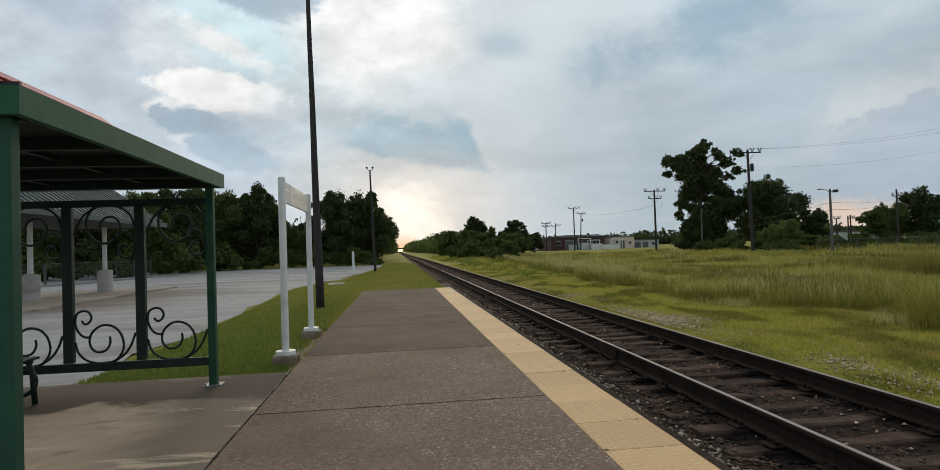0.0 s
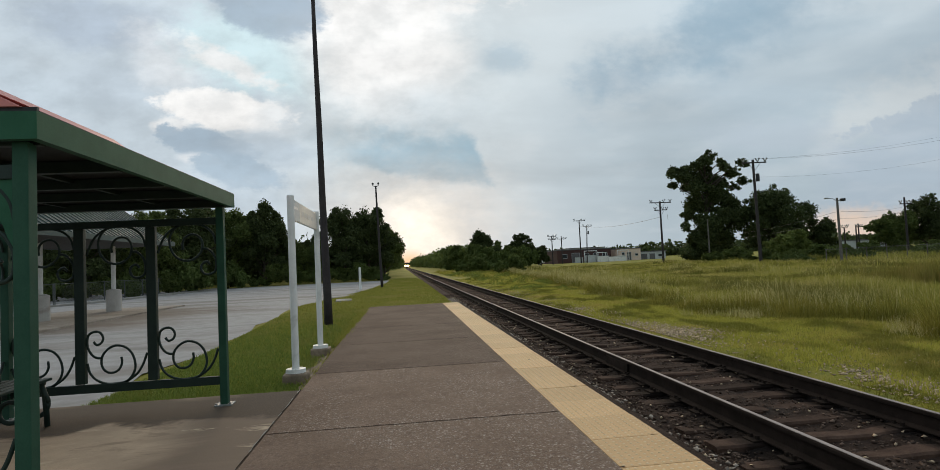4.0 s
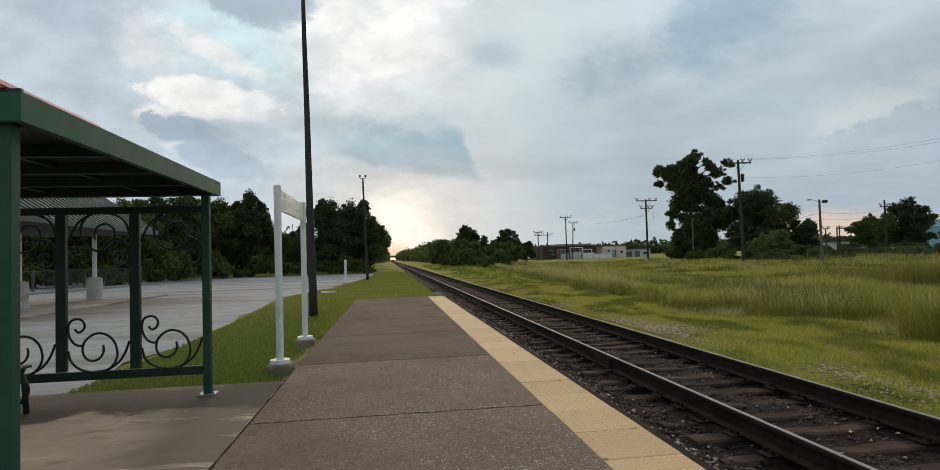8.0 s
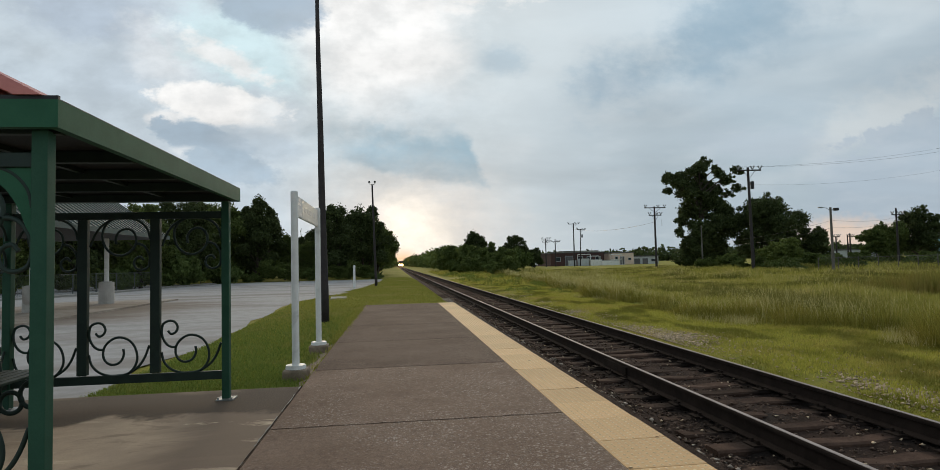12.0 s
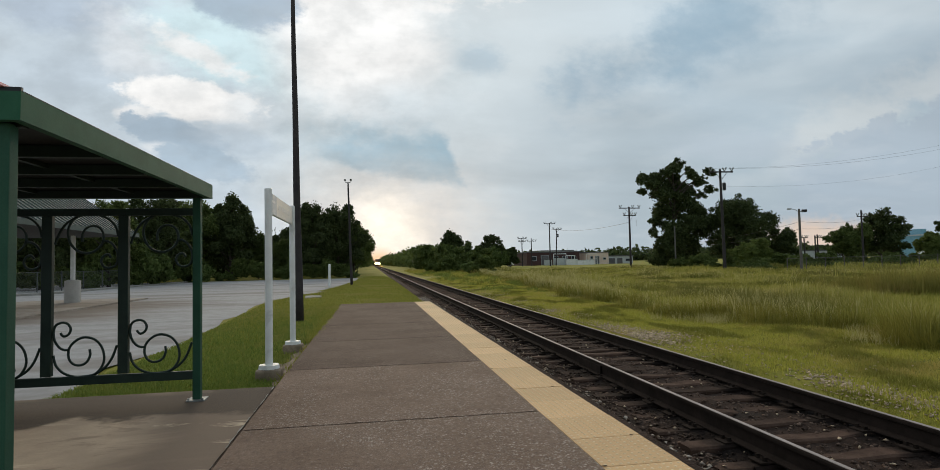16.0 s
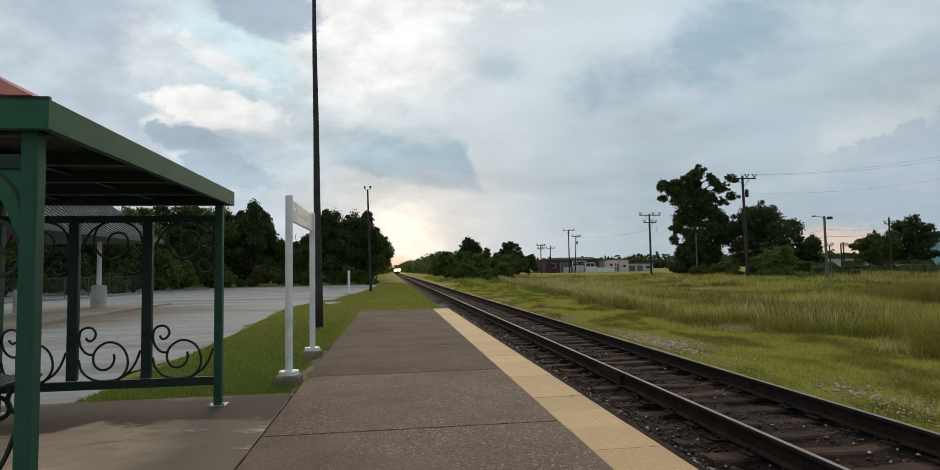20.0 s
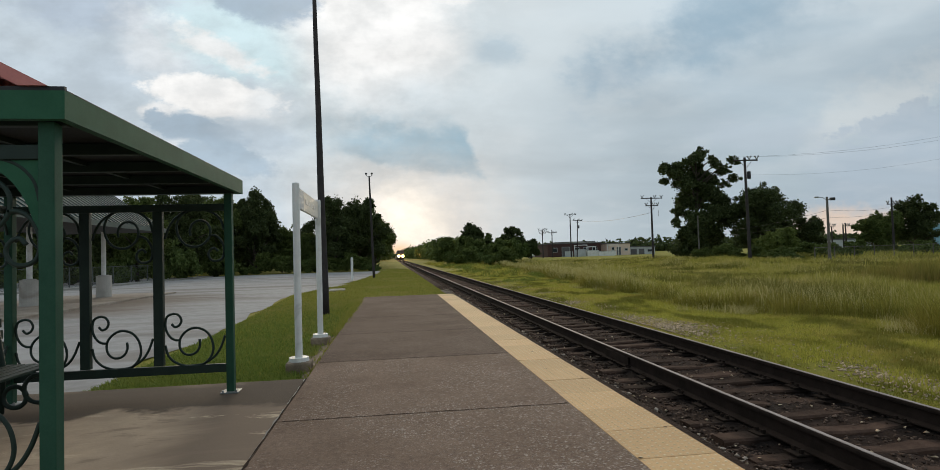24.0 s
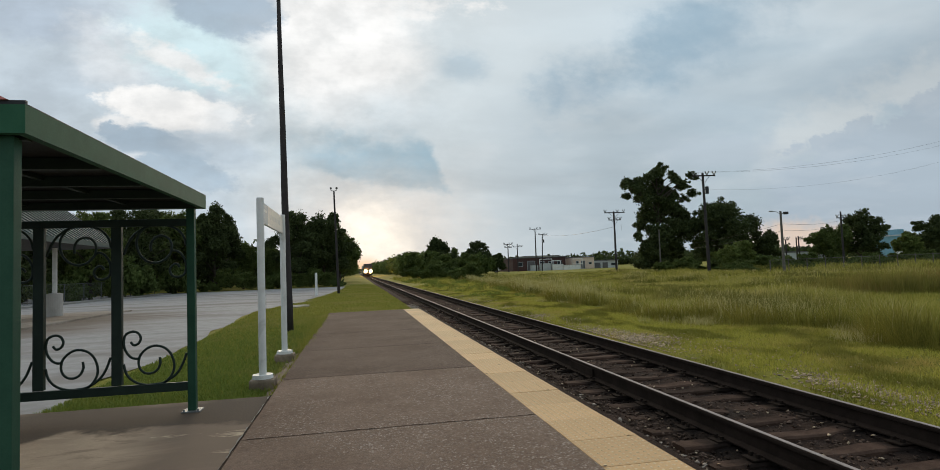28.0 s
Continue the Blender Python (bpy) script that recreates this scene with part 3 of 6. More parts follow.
# ---- mesh helpers ----
def link_bm(name, bm, mat, parent=None, label="", smooth_faces=False):
    me = bpy.data.meshes.new(name)
    bmesh.ops.recalc_face_normals(bm, faces=bm.faces)
    bm.to_mesh(me)
    bm.free()
    if smooth_faces:
        for f in me.polygons:
            f.use_smooth = True
    me.materials.append(mat)
    ob = new(name, me)
    if parent:
        ob.parent = parent
    if label:
        ob["label"] = label
    return ob


def part(name, bm, mat, parent, label="", smooth_faces=False):
    return link_bm(name, bm, mat, parent, label, smooth_faces)


def thing(name, label, category, m=None, group="", kind=""):
    ob = new(name)
    if m is not None:
        ob.matrix_basis = m
    return tagged(ob, label, category, group, kind)


def box(x0, x1, y0, y1, z0, z1, bev=0.0, bm=None):
    bm = bm or bmesh.new()
    r = bmesh.ops.create_cube(bm, size=1, matrix=Matrix.Translation(((x0 + x1) / 2, (y0 + y1) / 2, (z0 + z1) / 2)) @ Matrix.Diagonal((x1 - x0, y1 - y0, z1 - z0, 1)))
    if bev:
        es = list({e for v in r["verts"] for e in v.link_edges})
        bmesh.ops.bevel(bm, geom=es, offset=bev, segments=2, affect="EDGES", profile=0.6)
    return bm


def cyl(p0, p1, r0, r1=None, seg=12, bm=None, caps=True):
    """A tapered round bar from p0 to p1."""
    bm = bm or bmesh.new()
    p0, p1 = Vector(p0), Vector(p1)
    d = p1 - p0
    m = Matrix.Translation((p0 + p1) / 2) @ d.to_track_quat("Z", "Y").to_matrix().to_4x4()
    bmesh.ops.create_cone(bm, cap_ends=caps, segments=seg, radius1=r0, radius2=r0 if r1 is None else r1, depth=d.length, matrix=m)
    return bm


def tube(pts, r, seg=6, bm=None, flat=None):
    """A bar swept along points; flat: (half width, half depth) in place of a round section, depth along y."""
    bm = bm or bmesh.new()
    rings = []
    n = len(pts)
    for i, p in enumerate(pts):
        p = Vector(p)
        d = (Vector(pts[min(i + 1, n - 1)]) - Vector(pts[max(i - 1, 0)])).normalized()
        side = d.cross(Vector((0, 1, 0)))
        if side.length < 1e-3:
            side = d.cross(Vector((1, 0, 0)))
        side.normalize()
        up = side.cross(d).normalized()
        ring = []
        rr = r[i] if isinstance(r, (list, tuple)) else r
        if flat:
            for a, b in ((-1, -1), (1, -1), (1, 1), (-1, 1)):
                ring.append(bm.verts.new(p + side * a * flat[0] + up * b * flat[1]))
        else:
            for k in range(seg):
                a = 2 * math.pi * k / seg
                ring.append(bm.verts.new(p + side * math.cos(a) * rr + up * math.sin(a) * rr))
        rings.append(ring)
    k = len(rings[0])
    for a, b in zip(rings, rings[1:]):
        for i in range(k):
            bm.faces.new((a[i], a[(i + 1) % k], b[(i + 1) % k], b[i]))
    bm.faces.new(rings[0][::-1])
    bm.faces.new(rings[-1])
    return bm


def prism(profile, y0, y1, bm=None):
    """A profile in x, z drawn out along y."""
    bm = bm or bmesh.new()
    a = [bm.verts.new((x, y0, z)) for x, z in profile]
    b = [bm.verts.new((x, y1, z)) for x, z in profile]
    n = len(profile)
    for i in range(n):
        bm.faces.new((a[i], a[(i + 1) % n], b[(i + 1) % n], b[i]))
    bm.faces.new(a[::-1])
    bm.faces.new(b)
    return bm


def raw(name, verts, faces_n, mat, parent=None, smooth_faces=False):
    """A mesh from an array of vertices, taken in runs of faces_n as one face each."""
    verts = np.asarray(verts, dtype=np.float32).reshape(-1, 3)
    nv = len(verts)
    nf = nv // faces_n
    me = bpy.data.meshes.new(name)
    me.vertices.add(nv)
    me.vertices.foreach_set("co", verts.ravel())
    me.loops.add(nv)
    me.loops.foreach_set("vertex_index", np.arange(nv, dtype=np.int32))
    me.polygons.add(nf)
    me.polygons.foreach_set("loop_start", np.arange(0, nv, faces_n, dtype=np.int32))
    me.polygons.foreach_set("loop_total", np.full(nf, faces_n, dtype=np.int32))
    me.update(calc_edges=True)
    me.materials.append(mat)
    ob = new(name, me)
    if parent:
        ob.parent = parent
    return ob


rng = np.random.default_rng(7)


# ---- ground ----
def lot_edge(y):
    return np.interp(y, [-20, 14, 26, 34, 42, 68], [-8.0, -8.1, -8.7, -7.4, -6.5, -4.9])


def height(x, y):
    x, y = np.asarray(x, float), np.asarray(y, float)
    e = lot_edge(y)
    left = np.interp(x - e, [-0.6, -0.1, 0.35, 1.3, 2.3, 4], [-0.09, -0.045, -0.02, 0.01, 0.02, 0.02])
    rise = np.interp(y, [10.6, 14.0], [0.0, 1.0])
    left = left + rise * np.interp(x - e, [0.35, 2.2], [0.0, 0.09])
    left = np.where(y > 66, np.interp(x, [-8, -3], [0.0, 0.06]), left)
    mid = (rise * 0.09 + 0.02) * np.interp(x, [-5.4, -5.2], [1.0, 0.0]) + np.interp(x, [-5.4, -5.2, -3.0, -2.3, -1.75, -1.3], [0.0, 0.07, 0.07, -0.02, -0.32, -0.4])
    platform_under = np.where((y < 20.4) & (x > -5.22), -0.12, 0.0)
    right = np.interp(x, [1.0, 1.3, 1.6, 2.3, 3.5, 6, 12, 40, 80], [-0.4, -0.26, -0.19, -0.16, -0.12, -0.04, 0.05, 0.18, 0.2])
    z = np.where(x < -5.4, left, np.where(x < 0, mid, right))
    z = np.where((y < 20.4) & (x > -5.22) & (x < -0.5), np.where(x < -2.15, -0.12, -0.45), z)
    z = np.where((y < 6.75) & (x > -9.2) & (x <= -5.22), -0.12, z)
    bumps = 0.035 * np.sin(x * 1.3 + y * 0.7) * np.sin(y * 0.9 - x * 0.4) + 0.03 * np.sin(x * 0.31 + 1) * np.sin(y * 0.23)
    return z + np.where((x > 3.0) & (x < 90), bumps, 0)


def grid_mesh(name, xs, ys, zf, mat):
    X, Y = np.meshgrid(xs, ys)
    Zs = zf(X, Y)
    me = bpy.data.meshes.new(name)
    nx, ny = len(xs), len(ys)
    v = np.stack([X, Y, Zs], -1).reshape(-1, 3)
    i = np.arange((ny - 1) * (nx - 1))
    r, c = i // (nx - 1), i % (nx - 1)
    a = r * nx + c
    f = np.stack([a, a + 1, a + nx + 1, a + nx], -1)
    me.from_pydata(v.tolist(), [], f.tolist())
    me.materials.append(mat)
    for p in me.polygons:
        p.use_smooth = True
    return new(name, me)


gx = np.concatenate([[-2500, -800, -300, -120, -60, -40, -25, -15], np.arange(-12, 8.01, 0.2), np.arange(8.5, 45, 1.0), [60, 100, 200, 600, 2500]])
gy = np.concatenate([[-400, -100, -30], np.arange(-10, 30, 0.4), np.arange(30, 100, 1.5), [120, 160, 250, 400, 700, 1200, 3000]])
tagged(grid_mesh("ground", gx, gy, height, TURF), "rough green and straw-coloured turf beside the railway", "ground", kind="structure")

# parking lot: one sheet of worn asphalt
bm = bmesh.new()
ly = np.concatenate([np.arange(-24, 66, 2.0), [66.5]])
wob = [0.16 * math.sin(1.7 * y) + 0.1 * math.sin(4.1 * y + 1) for y in ly]
ev = [bm.verts.new((float(lot_edge(y)) + w, y, -0.03)) for y, w in zip(ly, wob)]
wv = [bm.verts.new((-70, y + (6 if y > 60 else 0), -0.03)) for y in ly]
for i in range(len(ly) - 1):
    bm.faces.new((wv[i], ev[i], ev[i + 1], wv[i + 1]))
tagged(link_bm("parking_lot", bm, LOT), "pale grey worn asphalt parking lot with brown stains", "parking lot", kind="structure")
for k, (x, y, w, d, a) in enumerate(((-6.75, 41.2, 1.1, 3.2, 4), (-7.2, 32.6, 0.9, 2.6, -8), (-6.7, 26.6, 0.7, 1.6, 5))):
    pad = link_bm("concrete_pad", box(-w / 2, w / 2, -d / 2, d / 2, -0.06, 0.02, 0.01), CONC)
    pad.matrix_basis = pose(x, y, float(height(x, y)) + 0.03, 0, 0, a)
    tagged(pad, "flat weathered concrete pad sunk in grass", "concrete pad", "pads by the lot")

# ---- platform ----
PZ = 0.15
platform = tagged(new("platform"), "low brown-grey aggregate concrete platform with yellow edge", "platform", kind="structure")
body = part("base", box(-5.24, -2.11, -8.0, 20.5, -0.45, 0.07), CONC, platform)
joints = [-8.0, -6.15, -3.35, -0.55, 2.25, 5.05, 7.85, 10.65, 13.45, 16.25, 20.62]
for y0, y1 in zip(joints, joints[1:]):
    part("slab", box(-5.26, -2.684, y0 + 0.006, y1 - 0.006, 0.06, PZ, 0.003), AGG if y1 < 8.5 else AGG_OLD, platform)
rj = random.Random(41)
for y in joints[2:-1]:          # crumbled joints between the slabs
    b = bmesh.new()
    row = []
    for k in range(52):
        x = -5.25 + k * 0.05
        m = y + 0.006 * math.sin(k * 0.8 + y) + rj.uniform(-0.004, 0.004)
        row.append([b.verts.new((x, m + s * (0.003 + 0.012 * rj.random() ** 4), PZ + 0.003)) for s in (-1, 1)])
    for p0, p1 in zip(row, row[1:]):
        b.faces.new((p0[0], p0[1], p1[1], p1[0]))
    part("joint_crack", b, GRIT, platform)
part("edge_beam", box(-2.12, -2.025, -8.0, 20.62, -0.45, 0.128, 0.012), GRIT, platform)


def tactile_tile():
    bm = box(0, 0.556, 0, 0.606, -0.06, 0.0, 0.003)
    bmesh.ops.recalc_face_normals(bm, faces=bm.faces)
    for i in range(10):
        for j in range(10):
            x, y = 0.03 + i * 0.055, 0.03 + j * 0.0607
            vs = [bm.verts.new((x + r * math.cos(a), y + r * math.sin(a), z)) for r, z in ((0.0125, 0.0), (0.0075, 0.0035))
                  for a in [k * math.pi / 3 for k in range(6)]]
            for k in range(6):
                bm.faces.new((vs[k], vs[(k + 1) % 6], vs[6 + (k + 1) % 6], vs[6 + k])).material_index = 1
            bm.faces.new(vs[6:]).material_index = 1
    return bm


tile0 = part("tactile_tile", tactile_tile(), YELLOW, platform)
tile_mesh = tile0.data
tile_mesh.materials.append(DOME)
tile0.matrix_basis = pose(-2.68, -8.0, PZ)
for k in range(1, 47):
    o = new("tactile_tile", tile_mesh)
    o.parent = platform
    o.matrix_basis = pose(-2.68 + random.uniform(-0.002, 0.002), -8.0 + k * 0.609, PZ + random.uniform(-0.003, 0.002))

for k in range(46):             # chipped corners and grime at the tile joints
    if rj.random() < 0.6:
        y, x = -8.0 + k * 0.609 + rj.uniform(-0.01, 0.01), -2.675 + rj.random() ** 3 * 0.5
        b = bmesh.new()
        r0 = rj.uniform(0.010, 0.026)
        vs = [b.verts.new((x + r0 * rj.uniform(0.6, 1.6) * math.cos(a), y + r0 * 0.6 * rj.uniform(0.6, 1.3) * math.sin(a), PZ + 0.0045)) for a in [i * math.pi / 4 for i in range(8)]]
        b.faces.new(vs)
        part("tile_chip", b, GRIT, platform)

# bare dirt along the platform's lot side
dv = []
for k in range(60):
    y = 6.90 + k * 0.24
    dv.append((y, -5.255, -5.42 - 0.13 * abs(math.sin(k * 0.9) + 0.6 * math.sin(k * 2.3)) - 0.14 * math.exp(-((y - 9.2) / 2.0) ** 2)))
bm = bmesh.new()
ra = [bm.verts.new((a, y, 0.075)) for y, a, b in dv]
rb = [bm.verts.new((b, y, -0.012)) for y, a, b in dv]
for k in range(59):
    bm.faces.new((rb[k], ra[k], ra[k + 1], rb[k + 1]))
tagged(link_bm("dirt_verge", bm, DIRT), "bare brown dirt beside the platform", "dirt", kind="structure")

# concrete apron under the shelter
apron = tagged(new("shelter_apron"), "stained tan concrete slab under the shelter", "concrete slab", kind="structure")
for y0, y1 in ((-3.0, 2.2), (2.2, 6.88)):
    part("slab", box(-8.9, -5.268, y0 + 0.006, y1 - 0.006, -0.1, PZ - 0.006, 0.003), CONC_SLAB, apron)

# crumbled dirt in the gap between apron and platform
bm = bmesh.new()
rs = random.Random(12)
row = []
for k in range(70):
    y = -3 + k * 0.143
    row.append([bm.verts.new((-5.268 + 0.004 * math.sin(k * 1.7) + s * (0.002 + 0.012 * rs.random() ** 3), y, PZ + 0.0045)) for s in (-1, 1)])
for a, b in zip(row, row[1:]):
    bm.faces.new((a[0], a[1], b[1], b[0]))
tagged(link_bm("joint_dirt", bm, GRIT), "dark crumbled joint between the slabs", "joint", kind="structure")

bm = bmesh.new()
row = []
for k in range(110):
    y = -3 + k * 0.0905
    row.append([bm.verts.new((x, y, PZ - 0.0025)) for x in (-5.272, -5.281 - 0.016 * rs.random() ** 2)])
for a, b in zip(row, row[1:]):
    if rs.random() < 0.86:
        bm.faces.new((a[0], a[1], b[1], b[0]))
tagged(link_bm("slab_edge_chips", bm, CONC), "pale chipped edge of the shelter slab", "slab edge", kind="structure")

# ---- track ----
RAIL_Z = -0.04                  # top of the rails
track = tagged(new("railroad_track"), "single railroad track with dark rusty rails on weathered ties", "railroad track", kind="structure")
track.matrix_basis = pose(0, 0, RAIL_Z)


def rail_profile(cx):
    p = [(-0.07, -0.192), (0.07, -0.192), (0.07, -0.180), (0.012, -0.160), (0.009, -0.050), (0.036, -0.038), (0.036, -0.012), (0.030, -0.004),
         (-0.030, -0.004), (-0.036, -0.012), (-0.036, -0.038), (-0.009, -0.050), (-0.012, -0.160), (-0.07, -0.180)]
    return [(cx + x, z) for x, z in p]


for cx in (-0.7525, 0.7525):
    r = part("rail", prism(rail_profile(cx), -25, 1200), RAILRUST, track)
    part("rail_head", box(cx - 0.021, cx + 0.021, -25, 1200, -0.004, 0.0), RAILTOP, r, "polished steel running surface")
    for y in (-3.2, 8.7, 20.6, 32.5):
        s = -1 if cx > 0 else 1
        j = part("joint_bar", box(cx - s * 0.018, cx - s * 0.042, y - 0.45, y + 0.45, -0.166, -0.046, 0.006), RAILRUST, r)


def tie_mesh(seed):
    rs = random.Random(seed)
    bm = bmesh.new()
    n = 9
    rows = []
    for i in range(n):
        y = -1.29 + 2.58 * i / (n - 1)
        w = 0.112 + rs.uniform(-0.012, 0.008)
        t = rs.uniform(-0.018, 0.004)
        rows.append([bm.verts.new(c) for c in ((y, -w, -0.18), (y, -w, t - 0.02), (y, -w + 0.022, t), (y, w - 0.022, t + rs.uniform(-0.008, 0.004)), (y, w, t - 0.02), (y, w, -0.18))])
    for a, b in zip(rows, rows[1:]):
        for k in range(5):
            bm.faces.new((a[k], a[k + 1], b[k + 1], b[k]))
    bm.faces.new(rows[0])
    bm.faces.new(rows[-1][::-1])
    return bm


def plate_mesh():
    bm = box(-0.17, 0.17, -0.09, 0.09, 0, 0.016, 0.003)
    for x in (-0.10, 0.10):
        for y in (-0.05, 0.05):
            box(x - 0.014, x + 0.014, y - 0.014, y + 0.014, 0.016, 0.05, 0, bm)
    return bm


tie_data, plate_data = [], None
for s in range(6):
    t0 = part("tie", tie_mesh(s), TIE, track)
    tie_data.append(t0.data)
    bpy.data.objects.remove(t0)
pl = part("tie_plate", plate_mesh(), RAILRUST, track)
plate_data = pl.data
bpy.data.objects.remove(pl)
far_tie = bmesh.new()
k = 0
y = -4.0
while y < 330:
    rs = random.Random(k)
    m = pose(rs.uniform(-0.05, 0.05), y + rs.uniform(-0.03, 0.03), -0.206 + rs.uniform(-0.012, 0.004), rs.uniform(-2.5, 2.5), 0, rs.uniform(-1.5, 1.5))
    if k < 260:
        o = new("tie", tie_data[k % 6])
        o.parent, o.matrix_basis = track, m
        if k < 90:
            for cx in (-0.7525, 0.7525):
                p = new("tie_plate", plate_data)
                p.parent, p.matrix_basis = o, pose(cx, 0, -0.002)
    else:
        box(-1.29, 1.29, y - 0.11, y + 0.11, -0.3, -0.21, 0, far_tie)
    y += 0.53
    k += 1
ft = part("far_ties", far_tie, TIE, track)
ft["kind"] = "stuff"

# ballast bed and its stones
xs = np.arange(-2.03, 1.75, 0.10)
ys = np.concatenate([np.arange(-8, 34, 0.14), np.arange(34, 110, 1.0), [130, 200, 400, 800, 1300]])


def bed(x, y):
    n = 0.018 * np.sin(x * 23 + 3 * np.sin(y * 9)) * np.sin(y * 27 + x * 7) + 0.02 * np.sin(x * 5 + y * 2.2)
    base = np.interp(x, [-2.03, -1.35, 1.2, 1.7], [-0.29, -0.282, -0.282, -0.38])
    return base + n * (x < 1.4)


grid_mesh("ballast_bed", xs, ys, bed, GRIT)
tagged(bpy.data.objects["ballast_bed"], "dirty brown gravel bed between the ties", "ballast", kind="structure")


def stones(name, pts, sizes, mat, parent=None):
    """Squat, uneven eight-sided stones."""
    n = len(pts)
    base = np.array([[1, 0, 0], [0, 1, 0], [-1, 0, 0], [0, -1, 0], [0, 0, 0.55], [0, 0, -0.55]])
    v = base[None] * (1 + rng.uniform(-0.45, 0.35, (n, 6, 1))) * sizes[:, None, None]
    v = v + rng.normal(0, 0.22, (n, 6, 3)) * sizes[:, None, None]
    a = rng.uniform(0, 6.28, n)
    ca, sa = np.cos(a)[:, None], np.sin(a)[:, None]
    v = np.stack([v[..., 0] * ca - v[..., 1] * sa, v[..., 0] * sa + v[..., 1] * ca, v[..., 2]], -1) + pts[:, None]
    f = np.array([[0, 1, 4], [1, 2, 4], [2, 3, 4], [3, 0, 4], [1, 0, 5], [2, 1, 5], [3, 2, 5], [0, 3, 5]])
    me = bpy.data.meshes.new(name)
    idx = (f[None] + 6 * np.arange(n)[:, None, None]).reshape(-1)
    me.vertices.add(n * 6)
    me.vertices.foreach_set("co", v.astype(np.float32).ravel())
    me.loops.add(len(idx))
    me.loops.foreach_set("vertex_index", idx.astype(np.int32))
    nf = n * 8
    me.polygons.add(nf)
    me.polygons.foreach_set("loop_start", np.arange(0, nf * 3, 3, dtype=np.int32))
    me.polygons.foreach_set("loop_total", np.full(nf, 3, dtype=np.int32))
    me.update(calc_edges=True)
    me.materials.append(mat)
    ob = new(name, me)
    if parent:
        ob.parent = parent
    return ob


n = 24000
px = rng.uniform(-1.98, 1.42, n)
px = np.where(rng.random(n) < 0.38, rng.uniform(-1.98, -1.0, n), px)
py = 1.5 + 33 * rng.random(n) ** 1.5
py = np.where(rng.random(n) < 0.2, rng.uniform(-8, 2.5, n), py)
tagged(stones("ballast", np.stack([px, py, bed(px, py) + 0.01], -1), rng.uniform(0.011, 0.030, n), STONE), "loose grey-brown crushed stone between the ties", "ballast", kind="stuff")
n = 900
px = np.concatenate([rng.normal(-1.55, 0.2, n // 2), rng.uniform(-1.9, 1.4, n - n // 2)])
py = 1.5 + 30 * rng.random(n) ** 1.4
tagged(stones("pale_ballast", np.stack([px, py, bed(px, py) + 0.02], -1), rng.uniform(0.012, 0.028, n), STONE_LT), "scattered pale stones on the track bed", "ballast", kind="stuff")
n = 20000
px, py = rng.normal(-1.78, 0.13, n).clip(-2.0, -1.40), 1.5 + 28 * rng.random(n) ** 1.5
py = np.where(rng.random(n) < 0.36, rng.uniform(-8, 3.0, n), py)
tagged(stones("edge_gravel", np.stack([px, py, bed(px, py) + 0.055], -1), rng.uniform(0.012, 0.034, n), STONE_MID), "tan crushed stone along the platform's foot", "gravel", kind="stuff")
px, py = [], []
for cx, cy, sx, sy, n in ((1.62, 12.9, 0.26, 1.3, 2200), (1.85, 6.0, 0.22, 0.75, 900), (1.7, 18.5, 0.3, 2.2, 1400), (2.2, 36.0, 0.6, 4.0, 900), (2.3, 9.2, 0.5, 1.2, 260), (1.9, 27.0, 0.4, 3.0, 900), (2.0, 11.6, 0.3, 0.5, 350)):
    px.append(cx + np.abs(rng.normal(0, sx, n)) * np.sign(rng.random(n) - 0.35))
    py.append(rng.normal(cy, sy, n))
px, py = np.concatenate(px).clip(1.5, 6), np.concatenate(py)
tagged(stones("shoulder_gravel", np.stack([px, py, height(px, py) + 0.01], -1), rng.uniform(0.008, 0.034, len(px)), STONE_LT), "pale gravel spilling into the grass beside the track", "gravel", kind="stuff")


